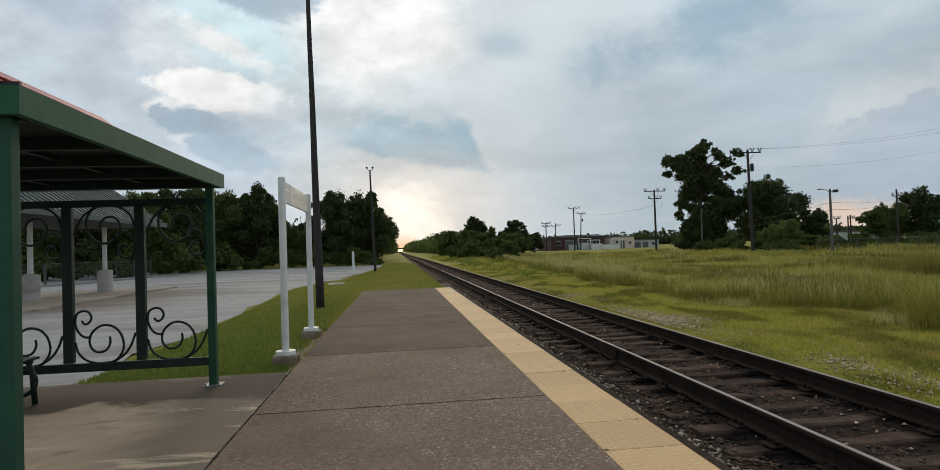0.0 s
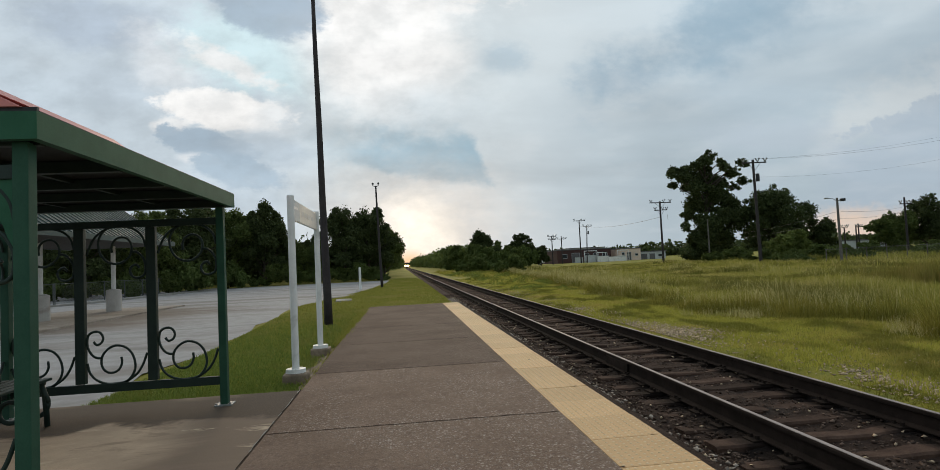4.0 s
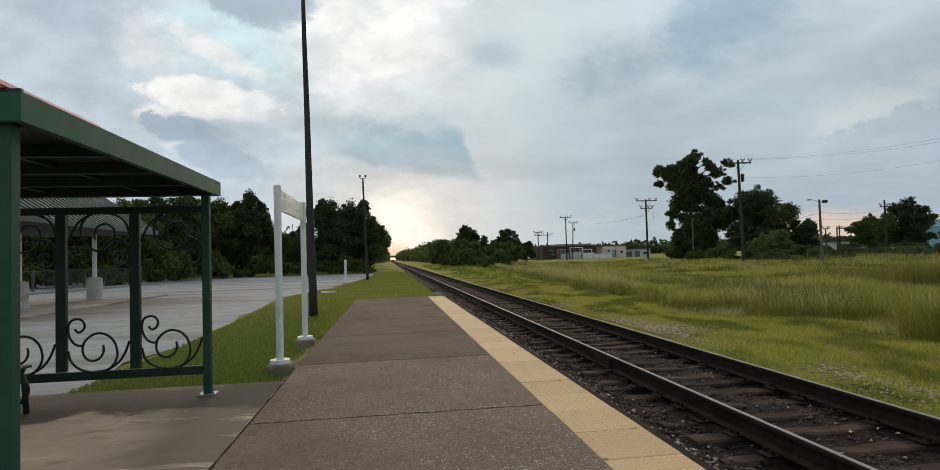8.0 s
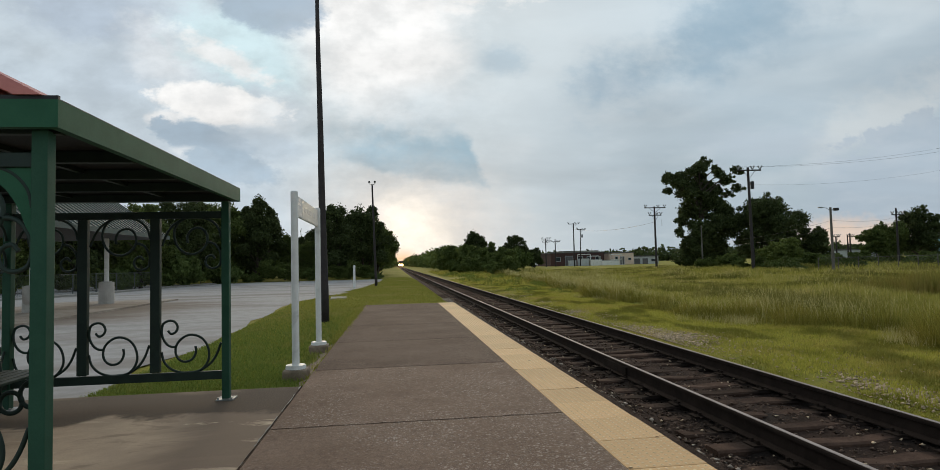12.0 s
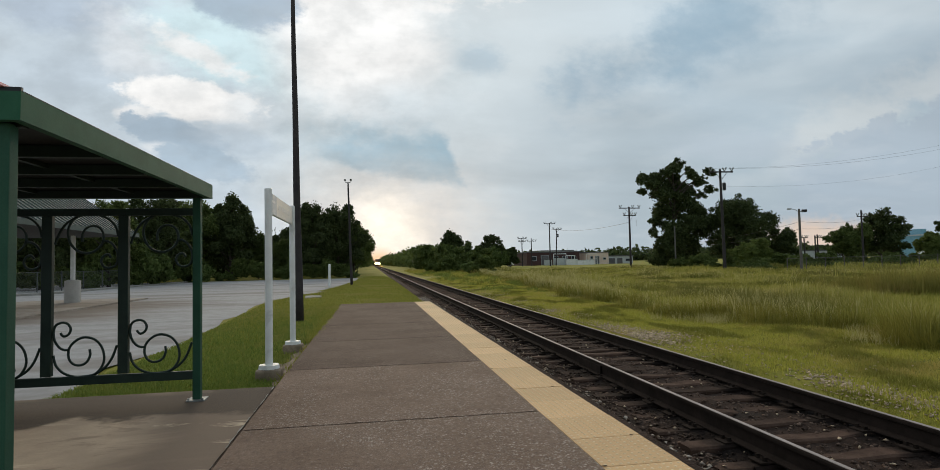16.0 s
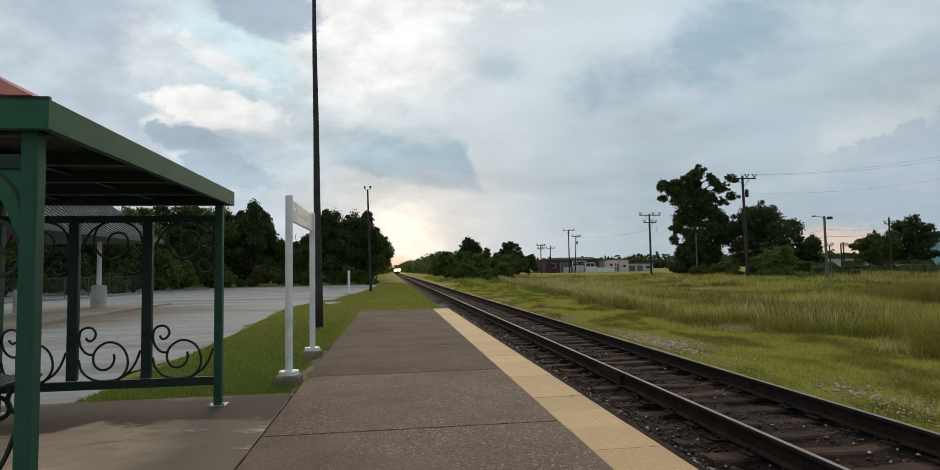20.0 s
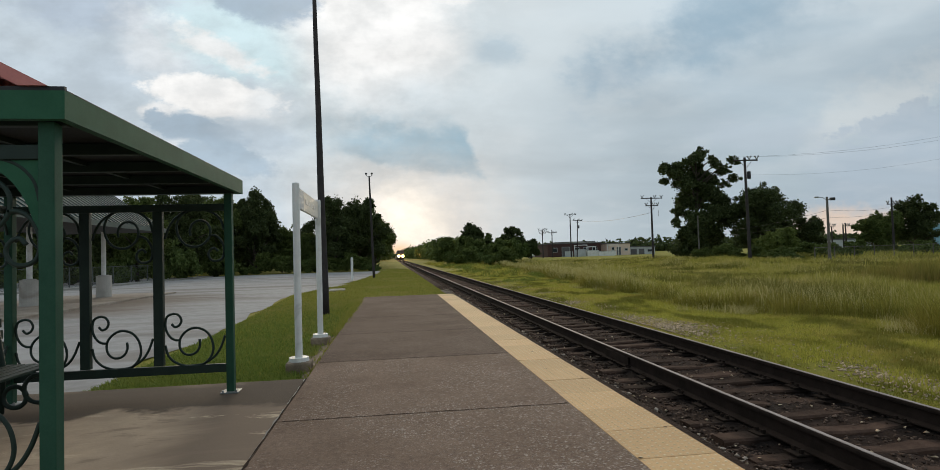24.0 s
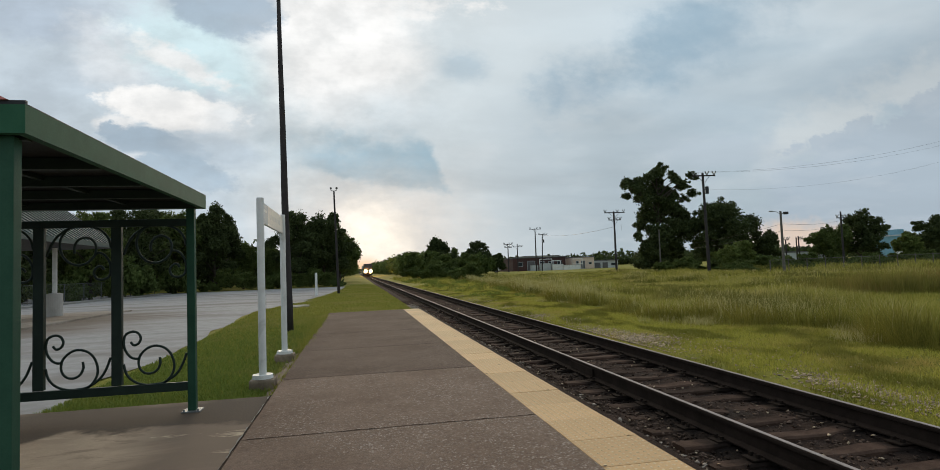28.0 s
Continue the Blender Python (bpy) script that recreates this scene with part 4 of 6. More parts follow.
# ---- grass ----
def blades(name, x, y, h, w, mat, label, lean=0.35, base=None, plume=False, out=None):
    n = len(x)
    z = height(x, y) - 0.01 if base is None else base
    a = rng.uniform(0, 6.28, n)
    la = rng.uniform(0, 6.28, n) if out is None else out + rng.normal(0, 0.7, n)
    l = np.abs(rng.normal(0, lean, n)) * h
    wb, wm, zm = (w * 0.3, w * 0.9, 0.82) if plume else (w, w * 0.8, 0.6)
    b0 = np.stack([x - np.cos(a) * wb / 2, y - np.sin(a) * wb / 2, z], -1)
    b1 = np.stack([x + np.cos(a) * wb / 2, y + np.sin(a) * wb / 2, z], -1)
    mx, my = x + np.cos(la) * l * zm ** 2, y + np.sin(la) * l * zm ** 2
    m0 = np.stack([mx - np.cos(a) * wm / 2, my - np.sin(a) * wm / 2, z + h * zm], -1)
    m1 = np.stack([mx + np.cos(a) * wm / 2, my + np.sin(a) * wm / 2, z + h * zm], -1)
    tip = np.stack([x + np.cos(la) * l, y + np.sin(la) * l, z + h], -1)
    me = bpy.data.meshes.new(name)
    v = np.stack([b0, b1, m1, m0, tip], 1).reshape(-1, 3)
    me.vertices.add(n * 5)
    me.vertices.foreach_set("co", v.astype(np.float32).ravel())
    loops = (np.array([0, 1, 2, 3, 3, 2, 4])[None] + 5 * np.arange(n)[:, None]).reshape(-1)
    me.loops.add(n * 7)
    me.loops.foreach_set("vertex_index", loops.astype(np.int32))
    me.polygons.add(n * 2)
    st = (np.array([0, 4])[None] + 7 * np.arange(n)[:, None]).reshape(-1)
    me.polygons.foreach_set("loop_start", st.astype(np.int32))
    me.polygons.foreach_set("loop_total", np.tile(np.array([4, 3], dtype=np.int32), n))
    me.update(calc_edges=True)
    me.materials.append(mat)
    return tagged(new(name, me), label, "grass", kind="stuff")


def tall_front(y):
    return np.interp(y, [0, 8, 10, 12.5, 18, 27, 39, 60, 95], [4.7, 4.6, 4.9, 4.1, 3.9, 4.5, 5.6, 7.4, 9.3])


def clumpy(x, y):
    a = np.sin(x * 0.55 - y * 0.22 + 1.5 * np.sin(y * 0.17) + 0.8 * np.sin(x * 0.23 + 2))
    b = np.sin(x * 1.35 + y * 0.31 + 1.9 * np.sin(y * 0.47 + 1))
    return np.clip(0.5 + 0.34 * a + 0.16 * b, 0, 1)


def front_wave(y):
    return 0.35 * np.sin(y * 0.7) + 0.22 * np.sin(y * 1.9 + 1)


def field_height(x, y):
    """How tall the field grass stands: a ragged front ridge, then uneven drifts."""
    d = x - tall_front(y) - front_wave(y)
    ridge = np.exp(-((d - 0.9) / 0.75) ** 2) * (0.30 + 0.95 * clumpy(x * 1.6 + 5, y * 2.3))
    ridge2 = np.exp(-((d - 4.2 - 0.8 * np.sin(y * 0.31)) / 0.9) ** 2) * (0.6 + 0.4 * np.sin(y * 0.37 + 2))
    h = 0.15 + 0.34 * ridge + 0.36 * ridge2 + 0.30 * clumpy(x, y) ** 2
    return np.where(d < 0, 0.05, h * np.clip(d / 0.45, 0.3, 1))


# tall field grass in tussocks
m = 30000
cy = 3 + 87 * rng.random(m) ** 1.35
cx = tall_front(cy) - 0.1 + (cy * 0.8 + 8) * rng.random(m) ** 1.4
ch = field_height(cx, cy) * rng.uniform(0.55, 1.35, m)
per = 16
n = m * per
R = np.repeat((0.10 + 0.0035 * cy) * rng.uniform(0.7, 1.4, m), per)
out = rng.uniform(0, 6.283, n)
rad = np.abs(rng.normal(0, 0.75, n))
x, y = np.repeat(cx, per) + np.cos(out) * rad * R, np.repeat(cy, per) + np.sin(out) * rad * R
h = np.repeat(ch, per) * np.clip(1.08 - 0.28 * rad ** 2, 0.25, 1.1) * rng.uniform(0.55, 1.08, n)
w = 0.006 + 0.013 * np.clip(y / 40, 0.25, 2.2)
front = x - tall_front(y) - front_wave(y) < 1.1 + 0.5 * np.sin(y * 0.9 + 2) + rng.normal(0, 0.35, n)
blades("field_grass", x[~front], y[~front], h[~front], w[~front], TALLGRASS, "tall green field grass in uneven drifts", 0.55, out=out[~front])
blades("ridge_grass", x[front], y[front], h[front], w[front], OLIVE_SHADED, "dense olive grass along the field's front, darkened as its shaded side", 0.55, out=out[front])
# straw-coloured seed heads standing above it
n = 230000
y = 4 + 80 * rng.random(n) ** 1.1
x = tall_front(y) + (y * 0.65 + 7) * rng.random(n) ** 1.45
h = field_height(x, y)
d = x - tall_front(y) - front_wave(y)
keep = rng.random(n) < np.clip((h - 0.18) * 3.0, 0.06, 1) * (0.15 + 0.85 * np.exp(-((d - 2.0) / 1.2) ** 2)) * np.clip((y - 7) / 22, 0.04, 1) * (0.6 + 0.4 * (np.sin(x * 0.8 + y * 0.35) > -0.4))
x, y, h = x[keep], y[keep], h[keep]
blades("seed_stalks", x, y, h * rng.uniform(0.9, 1.25, len(x)), 0.005 + 0.014 * np.clip(y / 40, 0.12, 2.2), STRAW, "drifts of pale straw-coloured seed heads", 0.5, None, True)
# pale tufts before the front of the tall grass
m = 16
cy = np.concatenate([rng.normal(13.2, 0.4, 6), rng.normal(8.9, 0.4, 4), rng.uniform(9, 26, 6)])
cx = tall_front(cy) + front_wave(cy) - rng.uniform(-0.1, 0.2, m)
x, y = np.repeat(cx, 60) + rng.normal(0, 0.14, m * 60), np.repeat(cy, 60) + rng.normal(0, 0.2, m * 60)
blades("pale_tufts", x, y, rng.uniform(0.10, 0.28, m * 60), np.full(m * 60, 0.007), STRAW, "pale dry grass tufts at the field's edge", 0.6)
# a stand of tall brown-green reeds deeper in the field
m = 900
f = rng.random(m)
cx = 12.4 + 9.5 * f + rng.normal(0, 0.5, m)
cy = 18.2 - 5.2 * f + rng.uniform(-0.6, 2.2, m)
ch = rng.uniform(0.45, 1.2, m) * np.clip(0.35 + f * 5, 0.35, 1)
out = rng.uniform(0, 6.283, m * 14)
x, y = np.repeat(cx, 14) + rng.normal(0, 0.16, m * 14), np.repeat(cy, 14) + rng.normal(0, 0.16, m * 14)
blades("tall_reeds", x, y, np.repeat(ch, 14) * rng.uniform(0.5, 1.05, m * 14), np.full(m * 14, 0.016), REED, "stand of tall brown-green reeds in the field", 0.35, out=out)
# coarse weeds beside the track further on
n = 22000
y = 40 + 84 * rng.random(n)
x = 2.4 + (8 + y * 0.08) * rng.random(n) ** 1.1
c = clumpy(x * 1.9 + 3, y * 1.7)
keep = rng.random(n) < c
x, y, c = x[keep], y[keep], c[keep]
blades("trackside_weeds", x, y, (0.08 + 0.55 * c ** 2.2) * rng.uniform(0.5, 1.1, len(x)), np.full(len(x), 0.045), WEED, "coarse green weeds beside the track", 0.6)
# rank dark weeds before the fence and the trees
n = 26000
x = 24 + 40 * rng.random(n)
y = 30 + (x - 24) * 0.25 + 26 * rng.random(n)
blades("rank_weeds", x, y, (0.25 + 0.5 * clumpy(x * 1.3, y) ** 1.5) * rng.uniform(0.5, 1.1, n), np.full(n, 0.04), TALLGRASS, "rank green weeds before the fence", 0.5)
# short weeds between the track and the tall grass
n = 200000
y = 2.5 + 60 * rng.random(n) ** 1.6
x = 1.38 + (tall_front(y) + 0.4 - 1.38) * rng.random(n) ** 0.85
keep = (np.sin(y * 1.1 + x * 2) + np.sin(y * 2.7 - x) > -1.0 + rng.normal(0, 0.5, n) - (x - 1.9) * 1.1 - 0.6 * (x < 1.6))
x, y = x[keep], y[keep]
blades("verge_weeds", x, y, rng.uniform(0.015, 0.06, len(x)) * (0.8 + 0.9 * clumpy(x * 2.2, y * 1.6)), 0.010 + 0.012 * np.clip(y / 30, 0.2, 2), WEED, "short green weeds on the gravelly verge", 0.6)
# mown strip by the lot and past the platform's end, drier further on
n = 130000
y = 6.88 + 60 * rng.random(n) ** 1.7
lo = lot_edge(y) + 0.1
hi = np.where(y > 20.75, -1.75 - 0.15 * rng.random(n), -5.34 - 0.18 * np.exp(-((y - 9.2) / 2.2) ** 2) * rng.uniform(0.4, 1.3, n))
x = lo + rng.random(n) * (hi - lo)
dry = rng.random(n) < np.clip((y + (x + 6.5) * 1.2 - 9) / 14, 0.04, 0.92)
h = rng.uniform(0.03, 0.085, n)
w = 0.008 + 0.015 * np.clip(y / 25, 0.2, 2)
blades("mown_grass", x[~dry], y[~dry], h[~dry], w[~dry], MOWN, "short mown lawn between platform and parking lot", 0.6)
blades("end_grass", x[dry], y[dry], h[dry], w[dry], DRYGRASS, "worn yellowish grass beyond the platform's end", 0.6)
# ragged tufts along the slab edges
n = 7000
y = 7.05 + 14 * rng.random(n)
y = np.where((y < 11.3) & (rng.random(n) < 0.85), y + 8.0, y)
blades("edge_tufts", -5.24 - np.abs(rng.normal(0, 0.08, n)) + 0.06 * np.clip((y - 11) / 8, 0, 1) * rng.random(n), y, rng.uniform(0.05, 0.14, n), np.full(n, 0.012), DRYGRASS, "grass tufts along the platform edge", 0.6)
n = 3000
x = -8.2 + 2.9 * rng.random(n)
blades("apron_tufts", x, 6.90 + np.abs(rng.normal(0, 0.06, n)), rng.uniform(0.05, 0.14, n), np.full(n, 0.01), MOWN, "grass tufts along the shelter slab", 0.6)


# ---- shelter ----
SX0, SX1, SY0, SY1 = -8.12, -5.98, 3.10, 6.40
shelter = thing("bus_shelter", "green steel waiting shelter with scrollwork panels and red gable roof", "shelter")


def sbar(pts, y, bm):
    """A smooth flat-iron curve through points in x, z."""
    out = []
    P = [pts[0]] + list(pts) + [pts[-1]]
    for i in range(1, len(P) - 2):
        for s in range(8):
            t = s / 8
            q = []
            for d in (0, 1):
                a, b, c, e = P[i - 1][d], P[i][d], P[i + 1][d], P[i + 2][d]
                q.append(0.5 * (2 * b + (c - a) * t + (2 * a - 5 * b + 4 * c - e) * t * t + (3 * b - a - 3 * c + e) * t ** 3))
            out.append((q[0], y, q[1]))
    out.append((pts[-1][0], y, pts[-1][1]))
    return tube(out, 0.0128, 6, bm)


def scroll_bay(w):
    """The bent bars of one bay, from x = 0 to w at y = 0; z from 0 to 1.62."""
    k = w / 0.66
    ring = [(0.01, 0.20), (0.037, 0.105), (0.106, 0.032), (0.21, -0.008), (0.317, -0.012), (0.42, 0.004), (0.49, 0.069), (0.517, 0.158), (0.49, 0.264), (0.42, 0.338), (0.322, 0.364),
            (0.238, 0.338), (0.174, 0.275), (0.158, 0.20), (0.18, 0.137), (0.232, 0.10), (0.296, 0.10), (0.348, 0.132), (0.375, 0.19), (0.37, 0.248)]
    sweep = [(0.42, 0.0), (0.53, 0.069), (0.597, 0.158), (0.645, 0.275)]
    curl = [(0.079, 0.412), (0.111, 0.38), (0.158, 0.396), (0.18, 0.444), (0.153, 0.496), (0.095, 0.512), (0.032, 0.486), (0.012, 0.422), (0.021, 0.348), (0.063, 0.28), (0.115, 0.25), (0.168, 0.248)]
    bars = []
    for pts in (ring, sweep, curl):
        bars.append(sbar([(x * k, z * 1.05) for x, z in pts], 0, bmesh.new()))
        bars.append(sbar([((0.66 - x) * k, 1.62 - z * 1.05) for x, z in pts], 0, bmesh.new()))
    return bars


PB, PT = 0.36, 2.15     # the panels' lowest and highest edge


def corner_post(x, y):
    p = part("post", box(x - 0.039, x + 0.039, y - 0.039, y + 0.039, PZ, 2.265, 0.006), GREEN_SHADED, shelter)
    part("foot_plate", box(x - 0.09, x + 0.09, y - 0.09, y + 0.09, PZ - 0.012, PZ + 0.006, 0.003), GALV, p, "bare steel foot plate")
    for dx in (-0.068, 0.068):
        part("bolt", cyl((x + dx, y - 0.068, PZ + 0.004), (x + dx, y - 0.068, PZ + 0.025), 0.011, seg=6), GALV, p)


for x in (SX0, SX1):
    for y in (SY0, SY1):
        corner_post(x, y)
corner_post(SX0, (SY0 + SY1) / 2)


def panel(origin, length, bays, turn):
    """A framed scrollwork panel of that many bays along its own x."""
    m = pose(*origin, 0, 0, turn)
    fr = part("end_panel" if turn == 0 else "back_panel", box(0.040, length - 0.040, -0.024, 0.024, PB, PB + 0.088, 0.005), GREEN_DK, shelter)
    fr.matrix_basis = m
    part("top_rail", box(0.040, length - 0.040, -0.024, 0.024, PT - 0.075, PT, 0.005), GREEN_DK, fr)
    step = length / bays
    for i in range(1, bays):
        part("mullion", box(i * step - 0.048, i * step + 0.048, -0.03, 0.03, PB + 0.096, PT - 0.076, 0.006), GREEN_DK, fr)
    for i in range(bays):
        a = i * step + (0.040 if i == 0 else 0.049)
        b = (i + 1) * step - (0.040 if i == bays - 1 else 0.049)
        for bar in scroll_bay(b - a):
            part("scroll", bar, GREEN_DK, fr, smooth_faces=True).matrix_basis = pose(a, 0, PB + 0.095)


panel((SX0, SY1, 0), SX1 - SX0, 3, 0)
panel((SX0, SY0, 0), SX1 - SX0, 3, 0)
panel((SX0, SY0, 0), (SY1 - SY0) / 2, 2, 90)
panel((SX0, (SY0 + SY1) / 2, 0), (SY1 - SY0) / 2, 2, 90)

for x, k in ((SX1 - 0.040, -1), (SX0 + 0.040, 1)):
    for y in (SY0,):
        b = bmesh.new()
        pts = [(x, PT - 0.076), (x + k * 0.30, PT - 0.076)] + [(x + k * (0.30 - 0.29 * math.sin(a)), PT - 0.60 + 0.50 * math.cos(a)) for a in [radians(q) for q in range(5, 91, 10)]] + [(x, PT - 0.60)]
        prism(pts if k > 0 else pts[::-1], y - 0.008, y + 0.008, b)
        part("gusset", b, GREEN, shelter, "flat dark green corner gusset")

# fascia, ceiling and red gable roof
FX0, FX1, FY0, FY1, FZ0, FZ1 = -8.24, -5.855, 2.99, 6.50, 2.262, 2.405
outer = [(FX1, FY0), (FX1, FY1), (FX0, FY1), (FX0, FY0)]
inner = [(FX1 - 0.05, FY0 + 0.05), (FX1 - 0.05, FY1 - 0.05), (FX0 + 0.05, FY1 - 0.05), (FX0 + 0.05, FY0 + 0.05)]
for i in range(4):          # mitred boards
    j = (i + 1) % 4
    b = bmesh.new()
    lo = [b.verts.new((*q, FZ0)) for q in (outer[i], outer[j], inner[j], inner[i])]
    hi = [b.verts.new((*q, FZ1)) for q in (outer[i], outer[j], inner[j], inner[i])]
    b.faces.new(lo)
    b.faces.new(hi)
    for k in range(4):
        b.faces.new((lo[k], lo[(k + 1) % 4], hi[(k + 1) % 4], hi[k]))
    part("fascia", b, GREEN, shelter)
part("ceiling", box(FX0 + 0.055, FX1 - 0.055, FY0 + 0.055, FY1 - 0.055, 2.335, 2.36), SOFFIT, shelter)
for y in (3.14, 4.0, 4.75, 5.5, 6.36):
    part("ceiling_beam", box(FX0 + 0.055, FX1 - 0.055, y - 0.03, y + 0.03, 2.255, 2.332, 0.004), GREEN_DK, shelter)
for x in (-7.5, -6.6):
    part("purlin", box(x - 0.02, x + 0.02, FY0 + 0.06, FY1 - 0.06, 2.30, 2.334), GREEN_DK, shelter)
RX = (FX0 + FX1) / 2
RW = FX1 - RX - 0.09
RP = 0.525                      # the roof's pitch
RH = RP * RW
for s in (-1, 1):
    prof = [(RX + s * RW, 2.362), (RX, 2.362 + RH), (RX, 2.380 + RH), (RX + s * (RW + 0.012), 2.374)]
    slope = part("roof_slope", prism(prof if s > 0 else prof[::-1], FY0 + 0.02, FY1 - 0.02), REDROOF, shelter)
    for k in range(9):
        y = FY0 + 0.05 + k * 0.43
        pr = [(RX + s * RW, 2.372), (RX + s * 0.02, 2.372 + RH), (RX + s * 0.02, 2.392 + RH), (RX + s * RW, 2.388)]
        part("seam", prism(pr, y - 0.008, y + 0.008), REDROOF, slope)
for y, d in ((FY0, 1), (FY1, -1)):
    part("gable", prism([(RX - RW + 0.02, 2.366), (RX + RW - 0.02, 2.366), (RX, 2.352 + RH)], y + d * 0.34, y + d * 0.36), REDROOF, shelter, "flat red gable infill")
    for q in (0.28, 0.62):
        for s in (-1, 1):
            x = RX + s * RW * q
            z = 2.355 + RH * (1 - q)
            part("purlin_end", box(x - 0.03, x + 0.03, min(y + d * 0.03, y + d * 0.335), max(y + d * 0.03, y + d * 0.335), z - 0.075, z - 0.018, 0.004), REDROOF, shelter)
    for s in (-1, 1):
        w, lo = RW + 0.015, 2.427 if d > 0 else 2.375
        part("rake_trim", prism([(RX + s * w, lo), (RX + s * (w - 0.13), lo), (RX, lo + 0.545 * (w - 0.13)), (RX, lo + 0.545 * w)], y - d * 0.01, y + d * 0.012), REDROOF, shelter, "red rake board")
part("gutter", box(FX0 + 0.01, FX1 - 0.004, FY0 + 0.008, FY0 + 0.028, 2.407, 2.428), BLACK, shelter, "dark gutter edge")
for x in (FX0 + 0.002, FX1 - 0.014):
    part("drip_edge", box(x, x + 0.012, FY0 + 0.03, FY1 - 0.002, 2.407, 2.412), BLACK, shelter)
part("ridge_cap", prism([(RX - 0.12, 2.352 + RH), (RX, 2.446 + RH), (RX + 0.12, 2.352 + RH)], FY0 - 0.01, FY1 - 0.1), REDROOF, shelter)

# bench along the back of the shelter
bench = thing("bench", "dark green slatted steel bench inside the shelter", "bench")
BY0, BY1 = 3.45, 6.05
for k in range(5):
    x = -7.95 + k * 0.095
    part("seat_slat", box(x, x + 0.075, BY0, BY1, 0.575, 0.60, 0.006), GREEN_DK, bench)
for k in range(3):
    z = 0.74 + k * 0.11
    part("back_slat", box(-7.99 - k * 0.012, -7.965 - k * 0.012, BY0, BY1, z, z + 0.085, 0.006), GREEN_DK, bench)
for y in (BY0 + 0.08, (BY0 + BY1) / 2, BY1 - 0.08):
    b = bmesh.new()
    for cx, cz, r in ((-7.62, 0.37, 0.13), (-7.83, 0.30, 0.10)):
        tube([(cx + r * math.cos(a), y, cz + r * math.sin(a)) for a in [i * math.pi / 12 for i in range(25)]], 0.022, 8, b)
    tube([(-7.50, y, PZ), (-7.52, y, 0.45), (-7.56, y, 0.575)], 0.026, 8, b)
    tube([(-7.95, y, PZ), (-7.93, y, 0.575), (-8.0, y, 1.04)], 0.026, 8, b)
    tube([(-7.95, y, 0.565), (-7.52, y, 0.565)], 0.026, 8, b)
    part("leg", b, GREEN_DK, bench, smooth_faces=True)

# ---- station sign ----
sign = thing("station_sign", "white station name sign between two round steel posts", "sign")
for y in (8.0, 10.4):
    p = part("post", cyl((-5.525, y, 0.19), (-5.525, y, 2.555), 0.049, seg=20), WHITE, sign, smooth_faces=False)
    part("cap", cyl((-5.525, y, 2.556), (-5.525, y, 2.57), 0.050, 0.040, 20), WHITE, p)
    part("flange", cyl((-5.525, y, 0.165), (-5.525, y, 0.215), 0.135, 0.13, 24), WHITE, p)
    part("footing", box(-5.68, -5.36, y - 0.16, y + 0.16, -0.25, 0.164, 0.03), CONC_OLD, sign, "weathered concrete footing")
board = part("board", box(-5.545, -5.515, 8.06, 10.34, 2.235, 2.53, 0.004), WHITE, sign)
SIGNGREY = material("sign_grey", (0.46, 0.48, 0.49), (0.42, 0.44, 0.45), 0.5, 0, 4, 60, 0.05, 0.002)
SIGNFADED = material("faded_lettering", (0.62, 0.58, 0.52), (0.57, 0.54, 0.49), 0.5, 0, 4, 60, 0.05, 0.002)
SIGNCREAM = material("sign_cream", (0.72, 0.66, 0.56), (0.66, 0.60, 0.52), 0.5, 0, 4, 60, 0.05, 0.002)
part("emblem_field", box(-5.5145, -5.512, 8.07, 8.62, 2.242, 2.523), SIGNGREY, board, "grey end field")
part("emblem_bar", box(-5.5115, -5.510, 8.14, 8.50, 2.405, 2.44), WHITE, board, "short white bar")
part("name_field", box(-5.5145, -5.512, 8.625, 10.33, 2.242, 2.523), SIGNCREAM, board, "cream name field")
for a, b in ((8.80, 9.02), (9.08, 9.30), (9.36, 9.62), (9.70, 9.95)):
    part("lettering_bar", box(-5.5115, -5.510, a, b, 2.35, 2.42), SIGNFADED, board)


# ---- poles ----
def flood_head(parent, x, y, z, s, twist):
    """A U-shaped bracket with a bell-shaped floodlight on each arm."""
    b = bmesh.new()
    tube([(x + s * 0.5 * math.sin(a), y, z + s * (0.28 - 0.28 * math.cos(a)) + 0.05) for a in [(-1.75 + 3.5 * i / 18) for i in range(19)]], 0.03 * s + 0.008, 8, b)
    cyl((x, y, z - 0.1), (x, y, z + 0.08), 0.05, seg=10, bm=b)
    br = part("bracket", b, BLACK, parent, smooth_faces=True)
    for k in (-1, 1):
        b = bmesh.new()
        cx, cz = x + k * s * 0.42, z + s * 0.62
        tilt = k * twist
        cyl((cx, y, cz), (cx + 0.10 * s * tilt, y - 0.16 * s, cz - 0.06 * s), 0.10 * s, 0.19 * s, 16, b)
        cyl((cx, y, cz), (cx - 0.05 * s * tilt, y + 0.10 * s, cz + 0.03 * s), 0.10 * s, 0.07 * s, 16, b)
        h = part("floodlight", b, BLACK, parent)
        part("lens", cyl((cx + 0.10 * s * tilt, y - 0.161 * s, cz - 0.0605 * s), (cx + 0.105 * s * tilt, y - 0.168 * s, cz - 0.063 * s), 0.18 * s, seg=16), LAMPGLASS, h)


